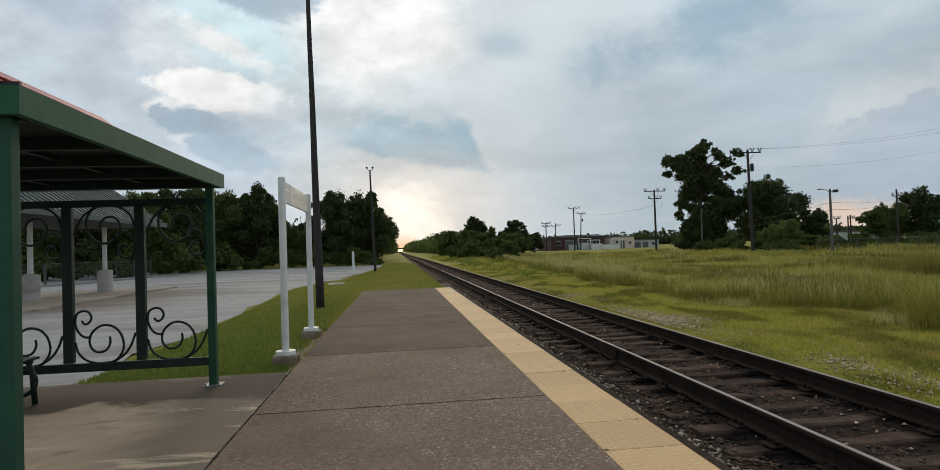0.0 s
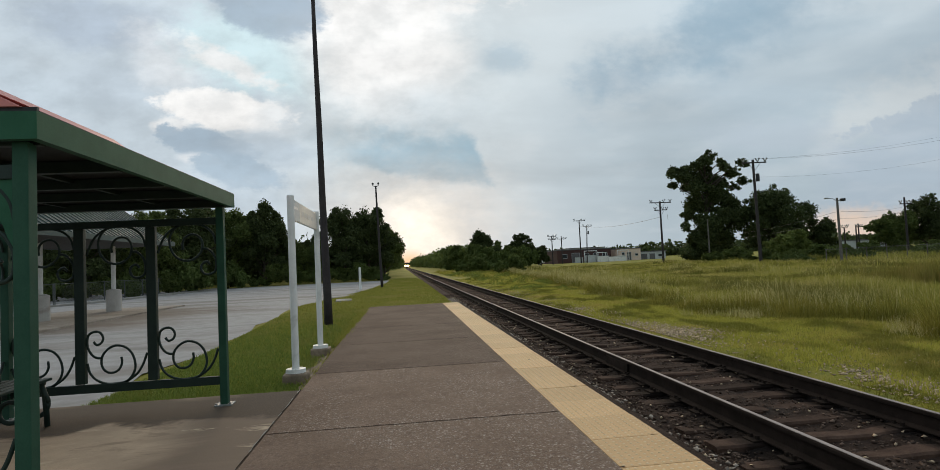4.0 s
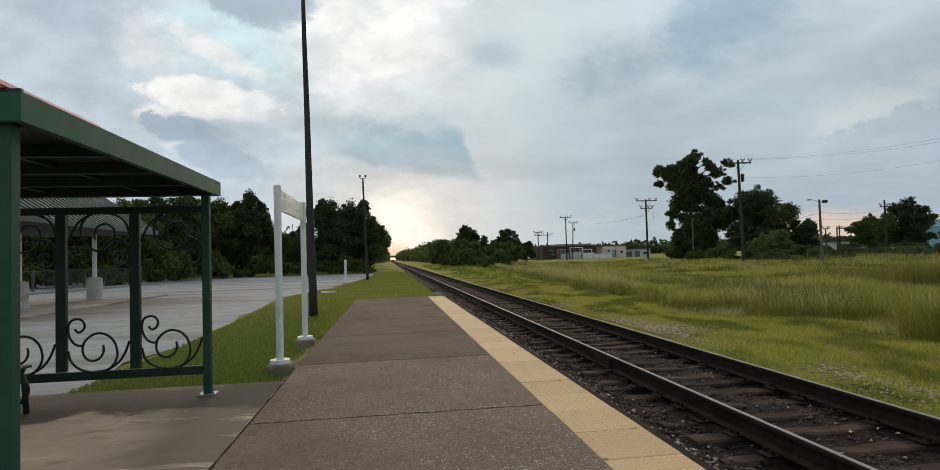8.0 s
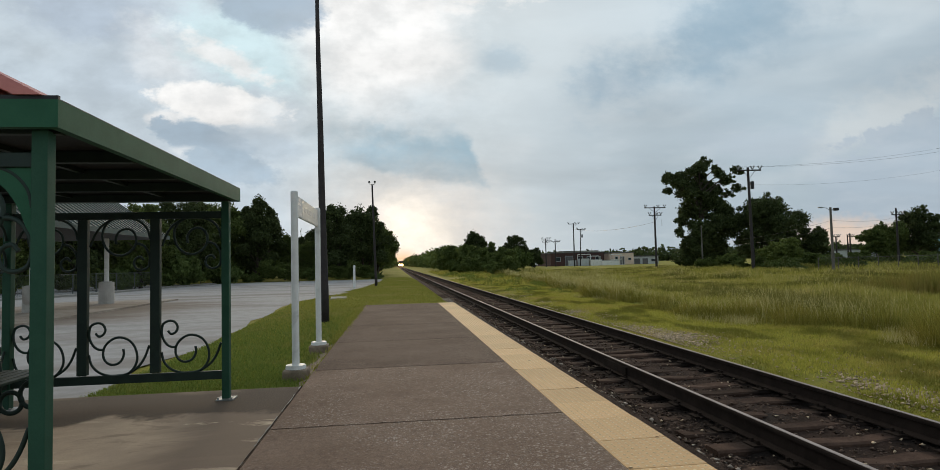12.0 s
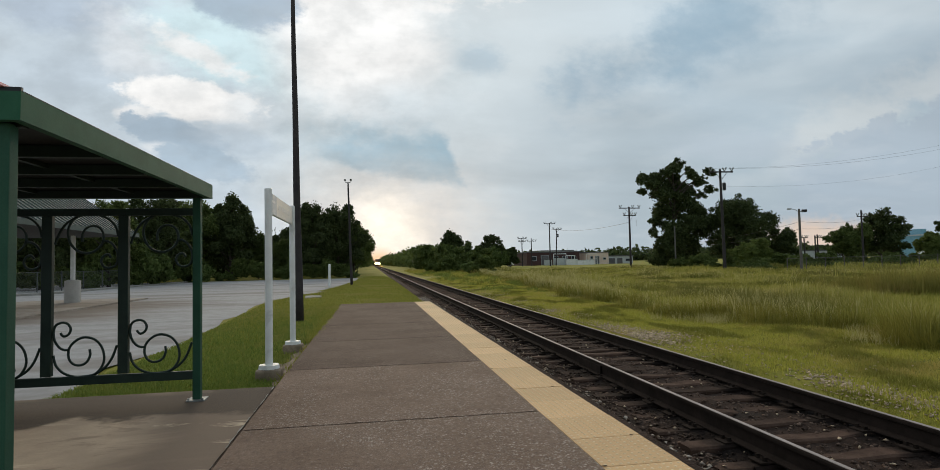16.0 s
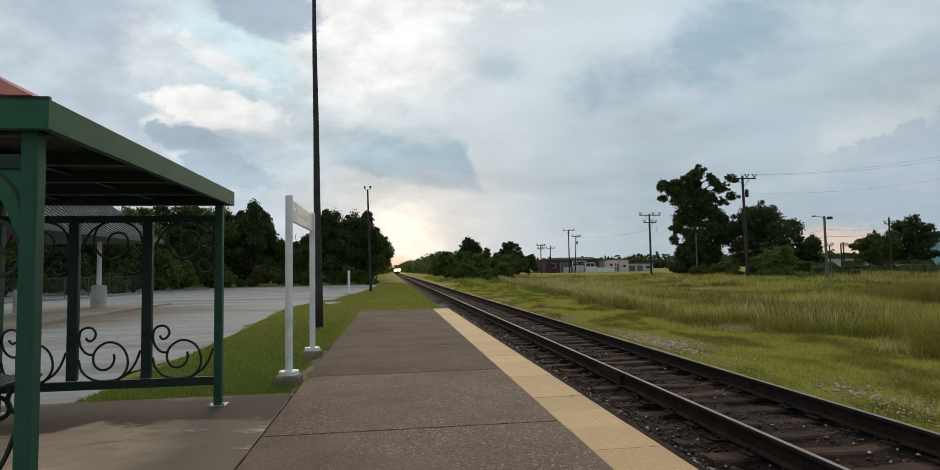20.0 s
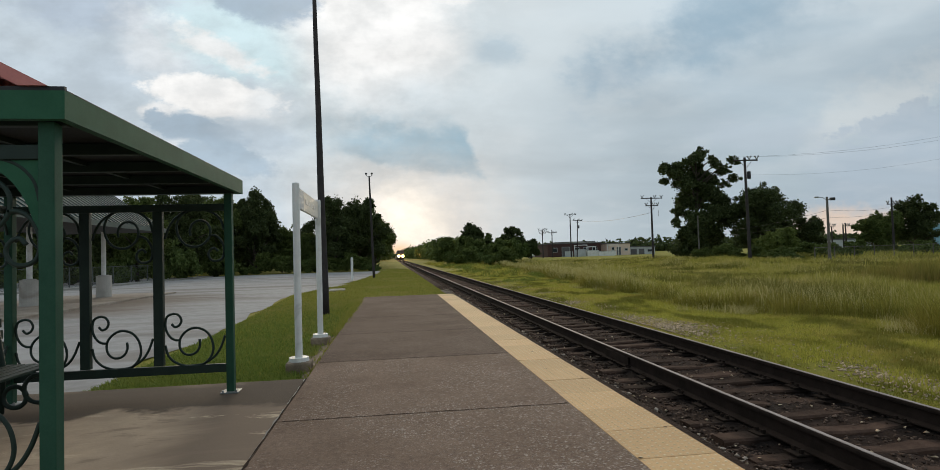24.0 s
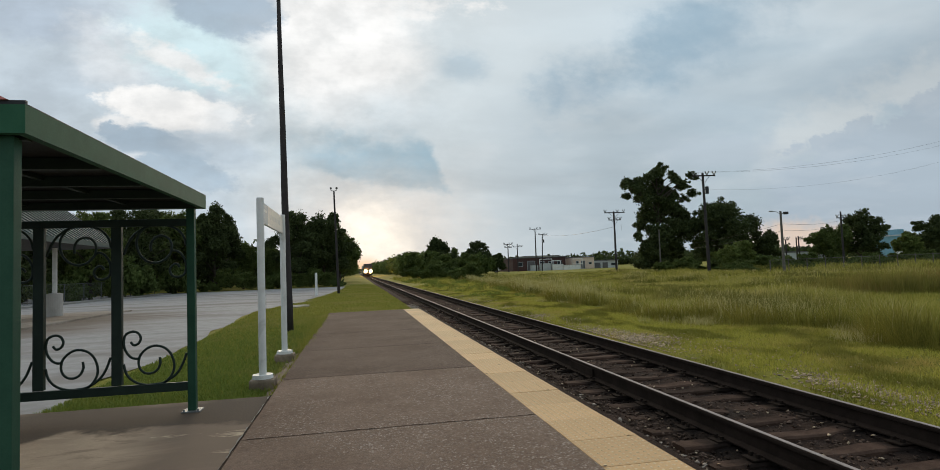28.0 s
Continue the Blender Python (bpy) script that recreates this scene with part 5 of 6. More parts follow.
def light_pole(x, y, top, r0, r1, lean, s, label):
    p = thing("light_pole", label, "light pole", pose(x, y, float(height(x, y)) - 0.05, 0, lean, 0), "platform light poles")
    b = bmesh.new()
    n = 10
    tube([(0.004 * math.sin(i * 1.3), 0, (top + 0.05) * i / n) for i in range(n + 1)], [r0 + (r1 - r0) * i / n for i in range(n + 1)], 16, b)
    part("shaft", b, WOODPOLE, p, smooth_faces=True)
    flood_head(p, 0, 0, top + 0.08, s, 0.4)
    return p


light_pole(-5.95, 15.0, 8.47, 0.108, 0.048, -0.75, 0.55, "tall dark wooden pole with twin floodlights above the platform")
light_pole(-5.52, 42.0, 7.22, 0.10, 0.055, -1.4, 0.43, "slim dark pole with twin floodlights at the lot's edge")
boll = thing("marker_post", "slim white marker post at the lot's edge", "post", pose(-7.05, 42.0, float(height(-7.05, 42.0))))
part("shaft", cyl((0, 0, -0.1), (0, 0, 1.62), 0.085, seg=14), WHITE, boll)
part("cap", cyl((0, 0, 1.621), (0, 0, 1.66), 0.087, 0.05, 14), WHITE, boll)


def utility_pole(x, y, top, arms, label, r=0.14, mat=None, lean=0.0, turn=0.0, lamp=False, transformer=False):
    g = float(height(x, y)) if y < 100 else 0.2
    p = thing("utility_pole", label, "utility pole", pose(x, y, g, 0, lean, turn), "utility poles")
    part("shaft", cyl((0, 0, -0.4), (0, 0, top - g), r, r * 0.65, 10), mat or WOODPOLE, p)
    for z, half in arms:
        a = part("crossarm", box(-half, half, -0.21, -0.10, z - g - 0.06, z - g + 0.06), mat or WOODPOLE, p)
        for k in (-0.88, 0.30, 0.92):
            for s in (-1, 1):
                part("insulator", cyl((k * half, -0.155, z - g + 0.061), (k * half + s * 0.2, -0.155, z - g + 0.42), 0.04, 0.07, 8), GALV, a)
        for k in (-1, 1):
            part("brace", tube([(k * 0.07, -0.155, z - g - 0.7), (k * half * 0.5, -0.155, z - g - 0.06)], 0.02, 4), mat or WOODPOLE, a)
    if transformer:
        t = part("transformer", cyl((0.3, -0.1, top - g - 2.1), (0.3, -0.1, top - g - 1.4), 0.17, seg=14), BLACK, p)
        part("lid", cyl((0.3, -0.1, top - g - 1.399), (0.3, -0.1, top - g - 1.33), 0.18, 0.09, 14), GALV, t)
    if lamp:
        a = part("lamp_arm", tube([(0, 0, top - g - 0.25), (-0.35, 0, top - g - 0.05), (-0.75, 0, top - g)], 0.022, 6), GALV, p)
        part("luminaire", box(-1.0, -0.7, -0.09, 0.09, top - g - 0.06, top - g + 0.04, 0.03), GALV, a)
        part("floodlight", box(0.3, 0.62, -0.13, 0.13, top - g - 0.26, top - g - 0.05, 0.04), BLACK, p)
        part("flood_arm", tube([(0, 0, top - g - 0.2), (0.35, 0, top - g - 0.2)], 0.03, 6), GALV, p)
    return p


utility_pole(29.75, 51.6, 10.08, ((9.78, 1.25),), "dark wooden utility pole with a crossarm and transformer", 0.17, transformer=True, lean=-0.6)
utility_pole(32.9, 79.1, 9.02, ((8.82, 1.6), (7.75, 0.95)), "wooden utility pole with two crossarms", 0.17)
utility_pole(28.65, 40.0, 5.10, (), "grey light pole with a lamp arm and floodlight", 0.12, WOODGREY, lamp=True)
utility_pole(37.9, 133.3, 10.4, ((10.2, 1.4),), "distant wooden utility pole with a crossarm", 0.17)
utility_pole(40.2, 136.0, 9.2, ((9.0, 1.1),), "distant leaning utility pole with a crossarm", 0.15, transformer=True, lean=2.5)
utility_pole(32.3, 138.0, 7.1, ((6.95, 1.1), (6.2, 0.9)), "distant wooden utility pole with two crossarms", 0.16)
utility_pole(35.8, 142.0, 7.1, ((6.4, 1.2),), "distant wooden utility pole with a crossarm", 0.15)
utility_pole(38.2, 76.0, 6.0, (), "plain grey wooden pole before the big tree", 0.12, WOODGREY)
utility_pole(59.0, 66.0, 7.2, ((6.35, 0.8),), "distant wooden utility pole behind bushes", 0.15)
utility_pole(71.9, 92.0, 4.5, ((4.6, 0.6),), "small distant utility pole on the horizon", 0.16)
utility_pole(74.1, 92.0, 4.8, (), "small distant bare pole on the horizon", 0.16)
utility_pole(75.0, 92.5, 5.15, ((4.6, 0.6),), "small distant utility pole on the horizon", 0.16)
utility_pole(21.3, 122.0, 7.0, (), "thin bare pole among the lineside trees", 0.12)


def cable(name, a, b, sag, r, label):
    a, b = Vector(a), Vector(b)
    pts = [a.lerp(b, i / 20) - Vector((0, 0, sag * 4 * (i / 20) * (1 - i / 20))) for i in range(21)]
    return tagged(link_bm(name, tube(pts, r, 4), BLACK), label, "cable", "overhead wires")


for dx, zz in ((-1.15, 10.12), (1.15, 10.12)):
    cable("power_line", (29.8 + dx, 51.45, zz), (84.0 + dx, 49.6, zz + 10.84), 2.66, 0.0065, "thin dark overhead wire from the utility pole")
cable("service_line", (29.75, 51.5, 8.4), (84.0, 49.6, 20.3), 3.42, 0.005, "thin dark overhead service cable")
for zz in (3.75, 3.2):
    cable("lamp_feed", (28.7, 40, zz + 0.35), (59.1, 66, zz + 2.3), 0.25, 0.010, "dark cable between the light pole and a utility pole")
    cable("lamp_feed", (28.7, 40, zz + 0.35), (34.5, 62, zz - 0.3), 0.2, 0.010, "dark cable running back from the light pole")
cable("power_line", (33.9, 79, 7.1), (44.0, 100, 7.6), 0.4, 0.02, "thin dark overhead wire behind the big tree")
cable("power_line", (37.75, 133.2, 9.0), (32.9, 79, 6.8), 0.8, 0.02, "thin dark overhead wire between distant poles")


# ---- trees ----
def leaf_cloud(lobes, n, size, seed, flat=1.0):
    """Quads scattered through ellipsoid lobes, thicker towards their skins."""
    r = np.random.default_rng(seed)
    vol = np.array([l[3] * l[4] * l[5] for l in lobes]) ** 0.75
    which = r.choice(len(lobes), n, p=vol / vol.sum())
    L = np.array(lobes)[which]
    d = r.normal(0, 1, (n, 3))
    d /= np.linalg.norm(d, axis=1, keepdims=True)
    rad = r.random(n) ** 0.33 * 0.85 + r.normal(0, 0.13, n)
    rad = np.where(r.random(n) < 0.03, r.uniform(0.95, 1.14, n), rad)
    c = L[:, :3] + d * L[:, 3:6] * rad[:, None]
    a, b = r.normal(0, 1, (n, 3)), r.normal(0, 1, (n, 3))
    a /= np.linalg.norm(a, axis=1, keepdims=True)
    b -= a * (a * b).sum(1, keepdims=True)
    b /= np.linalg.norm(b, axis=1, keepdims=True)
    s = (size * r.uniform(0.55, 1.35, n))[:, None]
    q = np.stack([c - a * s, c - b * s * 0.55 + a * s * 0.1, c + a * s, c + b * s * 0.55 + a * s * 0.1], 1)
    return q.reshape(-1, 3)


def make_lobes(h, w, base, seed, k, spread=0.8):
    r = random.Random(seed)
    lobes = [(0, 0, base + (h - base) * 0.52, w * 0.30, w * 0.30, (h - base) * 0.44)]
    for i in range(k):
        f = (i + 0.5) / k
        a = i * 2.4 + r.uniform(-0.5, 0.5)
        zz = base + (h - base) * (0.14 + 0.74 * f)
        reach = w * 0.5 * spread * math.sin(math.pi * (0.18 + 0.70 * f)) * r.uniform(0.55, 1.0)
        s = w * r.uniform(0.09, 0.19)
        lobes.append((math.cos(a) * reach, math.sin(a) * reach, zz, s, s, s * r.uniform(0.7, 1.05)))
    return lobes


def clumps(lobes, seed, k=6, core=0.66):
    """Each lobe becomes a core with smaller leafy clumps on its skin, leaving gaps between."""
    r = random.Random(seed)
    out = []
    for x, y, z, a, b, c in lobes:
        out.append((x, y, z, a * core, b * core, c * core))
        for i in range(k):
            u, t = r.uniform(-0.75, 1), r.uniform(0, 6.283)
            m = math.sqrt(1 - u * u)
            d, q = r.uniform(0.62, 0.95), r.uniform(0.24, 0.44)
            out.append((x + a * d * m * math.cos(t), y + b * d * m * math.sin(t), z + c * d * u, a * q, b * q, c * q * r.uniform(0.7, 1.0)))
    return out


def tree(name, h, w, base, n, size, mat, seed, label, category="tree", k=14, trunk=True, bark_r=0.02, lobes=None):
    t = thing(name, label, category)
    lobes = lobes or make_lobes(h, w, base, seed, k)
    if trunk:
        r = random.Random(seed + 5)
        b = bmesh.new()
        top = h * 0.72
        r0 = h * bark_r
        tube([(r.uniform(-0.02, 0.02) * h * i / 6, r.uniform(-0.02, 0.02) * h * i / 6, -0.3 + (top + 0.3) * i / 6) for i in range(7)], [r0 * (1.25 if i == 0 else 1) * (1 - 0.12 * i) for i in range(7)], 9, b)
        for l in lobes[1:]:
            z0 = max(base * 0.8, l[2] - 0.35 * math.hypot(l[0], l[1]) - 0.1 * h)
            tube([(0, 0, z0), (l[0] * 0.5, l[1] * 0.5, (z0 + l[2]) / 2 + 0.02 * h), (l[0], l[1], l[2])], [r0 * 0.45, r0 * 0.3, r0 * 0.1], 5, b)
        part("trunk", b, BARK, t, smooth_faces=True)
    lobes = clumps(lobes, seed + 9, 7 if trunk else 4, 0.8)
    raw("crown", leaf_cloud(lobes, n, size, seed), 4, mat, t)
    return t


def g(x, y):
    return float(height(x, y)) if abs(x) < 90 and y < 100 else 0.15


rs = random.Random(77)
crown = [(1.25, 15.3, 1.0), (-0.4, 14.6, 1.0), (-1.7, 13.8, 1.0), (3.1, 14.6, 0.7), (5.3, 13.9, 0.85), (5.8, 11.5, 0.85), (4.6, 10.7, 0.7), (-4.8, 13.3, 0.95), (-5.7, 12.6, 0.75), (-4.8, 11.3, 0.75),
         (-3.4, 12.7, 1.2), (-1.3, 12.0, 2.1), (-2.6, 10.6, 1.3), (0.9, 12.3, 1.5), (3.8, 12.7, 0.9), (-0.8, 8.6, 2.3), (1.8, 9.4, 2.0), (3.2, 9.6, 1.2), (2.2, 6.4, 2.1), (3.7, 7.5, 1.4),
         (-0.4, 5.0, 2.3), (-2.2, 6.6, 0.9), (-3.3, 6.9, 0.85), (-3.9, 4.9, 0.8), (-3.0, 3.5, 0.9), (-1.3, 2.7, 1.8), (1.7, 3.6, 1.6), (0.5, 1.2, 1.9), (-2.6, 1.1, 1.5), (3.2, 1.4, 1.5),
         (2.3, 13.4, 0.9), (3.0, 11.6, 1.0), (4.9, 12.6, 0.7), (1.9, 11.0, 1.3), (0.3, 13.6, 1.0), (4.0, 8.7, 1.0), (-4.0, 12.0, 0.8), (3.9, 5.2, 1.0)]
oak = tree("oak_tree", 16.0, 13, 1.0, 46000, 0.19, LEAF_DK, 11, "tall dark broad-leaved tree with a ragged open crown",
           lobes=[(x, rs.uniform(-1.6, 1.6), z, r * 1.16, r * 1.1, r * 1.06) for x, z, r in crown])
oak.matrix_basis = pose(40.6, 80.2, 0.2)
dk = tree("dark_tree", 10.0, 11.6, 0.4, 42000, 0.16, LEAF_DK, 23, "dense dark rounded tree beside the tall one", k=30)
dk.matrix_basis = pose(47.7, 75.5, 0.2)

kinds = [tree("wood_tree", 9.2, 8.2, 0.5, 26000, 0.135, LEAF_DK, 31, "dark dense deciduous tree at the wood's edge", k=16),
         tree("wood_tree", 8.2, 7.2, 0.3, 24000, 0.13, LEAF, 47, "dark green deciduous tree at the wood's edge", k=14),
         tree("wood_tree", 9.6, 6.8, 0.8, 24000, 0.135, LEAF_DK, 59, "tall ragged dark tree at the wood's edge", k=15)]
for o in kinds:
    tagged(o, group="trees of the wood")
spots = [(-27, 56, 1, 0.98), (-31, 53, 0, 0.95), (-35.5, 50, 1, 1.05), (-40, 47, 0, 0.85), (-45, 45, 1, 0.9), (-25.5, 63, 0, 0.95), (-34, 60, 2, 0.9), (-50, 42, 0, 0.9),
         (-20.2, 71, 2, 1.05), (-17.6, 74, 1, 0.72), (-14.2, 71.5, 1, 0.60), (-10.9, 71, 0, 0.97), (-8.1, 73.5, 0, 0.98), (-24.2, 72, 1, 1.18), (-28, 74, 0, 1.1), (-33, 71, 2, 0.95),
         (-38, 68, 0, 1.05), (-43.5, 64, 1, 1.1), (-49, 60, 0, 1.1), (-55, 55, 2, 1.0), (-62, 50, 0, 1.1), (-15.4, 79, 2, 0.66), (-22, 80, 2, 1.05), (-11.5, 82, 2, 0.9), (-30, 82, 2, 1.1), (-6.4, 79, 1, 0.92),
         (-7.0, 92, 1, 1.0), (-8.2, 106, 0, 0.9), (-40, 78, 2, 1.1), (-52, 72, 2, 1.1)]
placed = set()
for i, (x, y, k, s) in enumerate(spots):
    m = pose(x, y, 0.0, 0, 0, (i * 67) % 360)
    if k not in placed:
        placed.add(k)
        kinds[k].matrix_basis = m
        o = kinds[k]
        o.scale = (s, s, s)
    else:
        o = copy_thing(kinds[k], m)
        o.scale = (s, s, s)

# lineside trees north of the track
for i, (x, y, h, w, mt, lab) in enumerate(((12.4, 118, 8.3, 7.5, LEAF_DK, "dark lineside tree"), (21.0, 121, 7.3, 8.6, LEAF_DK, "broad dark lineside tree"), (16.5, 128, 6.2, 7.0, LEAF, "green lineside tree"),
                                             (7.6, 126, 5.6, 5.0, LEAF, "small green lineside tree"), (26.0, 124, 4.6, 5.0, LEAF_DK, "small dark lineside tree"), (8.4, 150, 6.6, 6.0, LEAF, "green lineside tree"),
                                             (54.8, 76, 5.6, 6.0, LEAF_DK, "low dark spreading tree"), (59.6, 70, 5.0, 5.0, LEAF, "low green tree by the fence"), (66.6, 70.5, 7.7, 8.2, LEAF_DK, "dark rounded tree by the fence"),
                                             (63.0, 71, 6.0, 5.6, LEAF, "green rounded tree by the fence"), (72.6, 69, 4.4, 4.6, SHRUB, "low green bushy tree by the fence"), (78.5, 70, 6.8, 7.0, LEAF_DK, "dark rounded tree by the fence"), (86.0, 74, 6.6, 9.0, LEAF_DK, "dark rounded tree by the fence"))):
    t = tree("lineside_tree", h, w, 0.3, int(2200 * w), 0.15, mt, 100 + i, lab + " with dense foliage", k=13)
    t.matrix_basis = pose(x, y, g(x, y) - 0.1, 0, 0, i * 50)
    tagged(t, group="lineside trees")

shrub = tree("shrub", 3.4, 5.0, 0.0, 11000, 0.11, SHRUB, 71, "rounded green shrub in the field", "shrub", 12, False)
shrub.matrix_basis = pose(35.8, 55.5, 0.1)
b0 = tree("shrub", 2.2, 3.2, 0.0, 4500, 0.105, LEAF, 83, "rough green undergrowth shrub", "shrub", 10, False)
b1 = tree("shrub", 1.5, 3.4, 0.0, 4500, 0.095, LEAF_LT, 91, "low light green bramble shrub", "shrub", 10, False)
b0.matrix_basis, b1.matrix_basis = pose(-9, 68.3, 0), pose(6.2, 98, 0)
tagged(b0, group="undergrowth shrubs")
tagged(b1, group="undergrowth shrubs")
rs = random.Random(4)
for i in range(30):
    x = -6.2 - i * 1.75 + rs.uniform(-0.5, 0.5)
    y = 68.2 - max(0, min(14, (-x - 21) * 2.6)) - max(0, -x - 26) * 0.42 + rs.uniform(-0.6, 0.8)
    o = copy_thing(b0 if i % 4 else b1, pose(x, y, -0.1, 0, 0, rs.uniform(0, 360)))
    k = rs.uniform(0.7, 1.15)
    o.scale = (k, k, k * rs.uniform(0.7, 1.15))
for i in range(34):
    y = 66 + i * 3.4 + rs.uniform(-1, 1)
    x = 6.3 + rs.random() ** 1.2 * (4 + max(0, y - 70) * 0.12)
    o = copy_thing(b1 if rs.random() < 0.45 else b0, pose(x, y, -0.1, 0, 0, rs.uniform(0, 360)))
    k = rs.uniform(0.55, 1.25)
    o.scale = (k, k, k * rs.uniform(0.7, 1.2))
for i in range(26):
    y = 94 + i * 2.2 + rs.uniform(-1, 1)
    x = 7.5 + rs.random() * (6 + i * 0.75)
    o = copy_thing(b0 if i % 3 else b1, pose(x, y, -0.1, 0, 0, rs.uniform(0, 360)))
    k = rs.uniform(1.2, 2.1)
    o.scale = (k, k, k * rs.uniform(0.8, 1.25))
for i in range(26):
    x = 33 + i * 1.9 + rs.uniform(-0.7, 0.7)
    o = copy_thing(b0, pose(x, 64 + rs.uniform(-3, 4), 0, 0, 0, rs.uniform(0, 360)))
    k = rs.uniform(0.6, 1.1)
    o.scale = (k * 1.2, k * 1.2, k * 0.8)

for x, y, k in ((-24.6, 58.5, 2.2), (-28.3, 55.5, 1.9), (-22.6, 65.5, 1.8), (-33.0, 51.5, 1.8)):
    o = copy_thing(b1, pose(x, y, -0.1, 0, 0, x * 40))
    o.scale = (k * 0.8, k * 0.8, k)

# low leafy ground cover beside the track
lob = []
rs3 = random.Random(61)
for i in range(150):
    y = 24 + 66 * rs3.random() ** 0.8
    x = 2.6 + rs3.random() * (float(tall_front(y)) - 2.4 + 0.04 * y)
    q = rs3.uniform(0.25, 0.7) * (0.7 + y / 90)
    lob.append((x, y, g(x, y) + 0.04, q, q * rs3.uniform(0.8, 1.6), q * rs3.uniform(0.22, 0.5)))
tagged(raw("ground_cover", leaf_cloud(lob, 60000, 0.040, 14), 4, COVER, None), "low bright green leafy weeds in mounds beside the track", "weeds", kind="stuff")
# thicket filling the wood behind its edge
lob = []
rs2 = random.Random(21)
for i in range(90):
    x = -7.5 - 58 * rs2.random()
    y = 84 - max(0, -x - 26) * 0.75 + rs2.uniform(0, 22)
    hh = rs2.uniform(4.5, 8.5) * (0.7 if -20 < x < -11 else 1)
    lob.append((x, y, hh * 0.45, rs2.uniform(2, 3.5), rs2.uniform(2, 3.5), hh * 0.5))
tagged(raw("thicket", leaf_cloud(lob, 45000, 0.42, 8), 4, LEAF_DK, None), "dark thicket inside the wood", "woods", kind="stuff")
# far woods along the line and around the horizon
lob = []
rs = random.Random(9)
for i in range(150):
    y = 130 + 750 * (i / 150) ** 1.4
    h = rs.uniform(3.2, 6.0) + y * 0.006
    x = 8.0 + rs.uniform(0, 7) + y * 0.006 - min(3.5, max(0, y - 220) * 0.02)
    lob.append((x, y, h * 0.5, rs.uniform(2.5, 4.2), rs.uniform(3, 7), h * 0.55))
    hl = rs.uniform(6, 9.5)
    lob.append((-9.0 - rs.uniform(0, 6) + min(4.0, max(0, y - 200) * 0.025), y - 20, hl * 0.5, rs.uniform(2.2, 3.8), rs.uniform(3, 7), hl * 0.55))
tagged(raw("far_woods", leaf_cloud(lob, 60000, 0.6, 5), 4, LEAF, None), "dense green woods lining the track far off", "woods", kind="stuff")
lob = []
for i in range(260):
    a = -0.75 + 1.95 * i / 260
    d = rs.uniform(330, 480) if a > 0.12 or a < -0.06 else rs.uniform(950, 1150)
    h = rs.uniform(5, 9)
    lob.append((d * math.sin(a), d * math.cos(a), h * 0.45, rs.uniform(6, 12), rs.uniform(6, 12), h * 0.6))
tagged(raw("horizon_woods", leaf_cloud(lob, 46000, 1.3, 6), 4, LEAF_DK, None), "dark band of distant woods on the horizon", "woods", kind="stuff")


rs = random.Random(31)
for i in range(22):
    x, y = rs.uniform(30, 66), rs.uniform(46, 60)
    o = copy_thing(b0 if i % 3 else b1, pose(x, y, 0.0, 0, 0, rs.uniform(0, 360)))
    k = rs.uniform(0.5, 0.95)
    o.scale = (k * 1.3, k * 1.3, k * 0.8)


# ---- far buildings ----
def building(name, x0, x1, y0, y1, z1, mat, roofmat, label, openings):
    bld = thing(name, label, "building")
    part("wall", box(x0, x1, y0, y1, -0.5, z1), mat, bld)
    r = part("roof", box(x0 - 0.2, x1 + 0.2, y0 - 0.2, y1 + 0.2, z1 + 0.004, z1 + 0.25), roofmat, bld)
    for kind, a, b, za, zb in openings:
        w = part(kind, box(a, b, y0 - 0.08, y0 + 0.05, za, zb), PALE if kind == "window" else SILVER, bld)
        part("pane", box(a + 0.1, b - 0.1, y0 - 0.12, y0 - 0.083, za + 0.1, zb - 0.1), WINDOW if kind == "window" else ROOFDK, w)
    return bld


building("brick_warehouse", 36.7, 51.4, 150, 172, 3.55, BRICK, ROOFDK, "low dark red brick warehouse across the field",
         [("window", 38, 39.4, 1.4, 2.6), ("door", 40.6, 42.8, 0.2, 2.8), ("window", 44, 45.4, 1.4, 2.6), ("window", 46.6, 48, 1.4, 2.6), ("window", 49, 50.4, 1.4, 2.6)])
building("cream_building", 53.0, 58.8, 148, 160, 3.25, CREAM, ROOFDK, "low cream rendered building across the field",
         [("window", 53.6, 54.4, 1.4, 2.4), ("door", 55.0, 56.2, 0.2, 2.4), ("window", 57.2, 58.1, 1.3, 2.0)])
building("pale_shed", 60.0, 67.6, 152, 160, 2.2, PALE, ROOFDK, "low pale shed with open bays across the field",
         [("door", 60.5, 62.4, 0.1, 1.8), ("door", 62.9, 64.6, 0.1, 1.8), ("window", 65.4, 66.8, 0.8, 1.6)])
building("back_warehouse", 52, 64, 190, 205, 4.6, PALE, ROOFDK, "grey warehouse roof behind the brick one", [])
blue = building("blue_plant", 105.0, 107.4, 100, 106, 4.9, BLUEP, PALE, "pale blue industrial tower beyond the trees", [("window", 105.2, 106.0, 3.4, 4.2), ("window", 106.4, 107.2, 3.4, 4.2)])
part("upper_stage", box(106.1, 107.4, 101, 105, 5.16, 6.3), BLUEP, blue)
part("tank", cyl((109.3, 101.5, -0.3), (109.3, 101.5, 4.2), 0.9, seg=16), WHITE, blue, "white tank")
part("base_wall", box(102.4, 110.4, 98.4, 98.8, -0.3, 2.5), WHITE, blue, "low white wall")
building("white_store", 84, 100, 112, 125, 2.3, PALE, ROOFDK, "long low white building near the horizon", [])
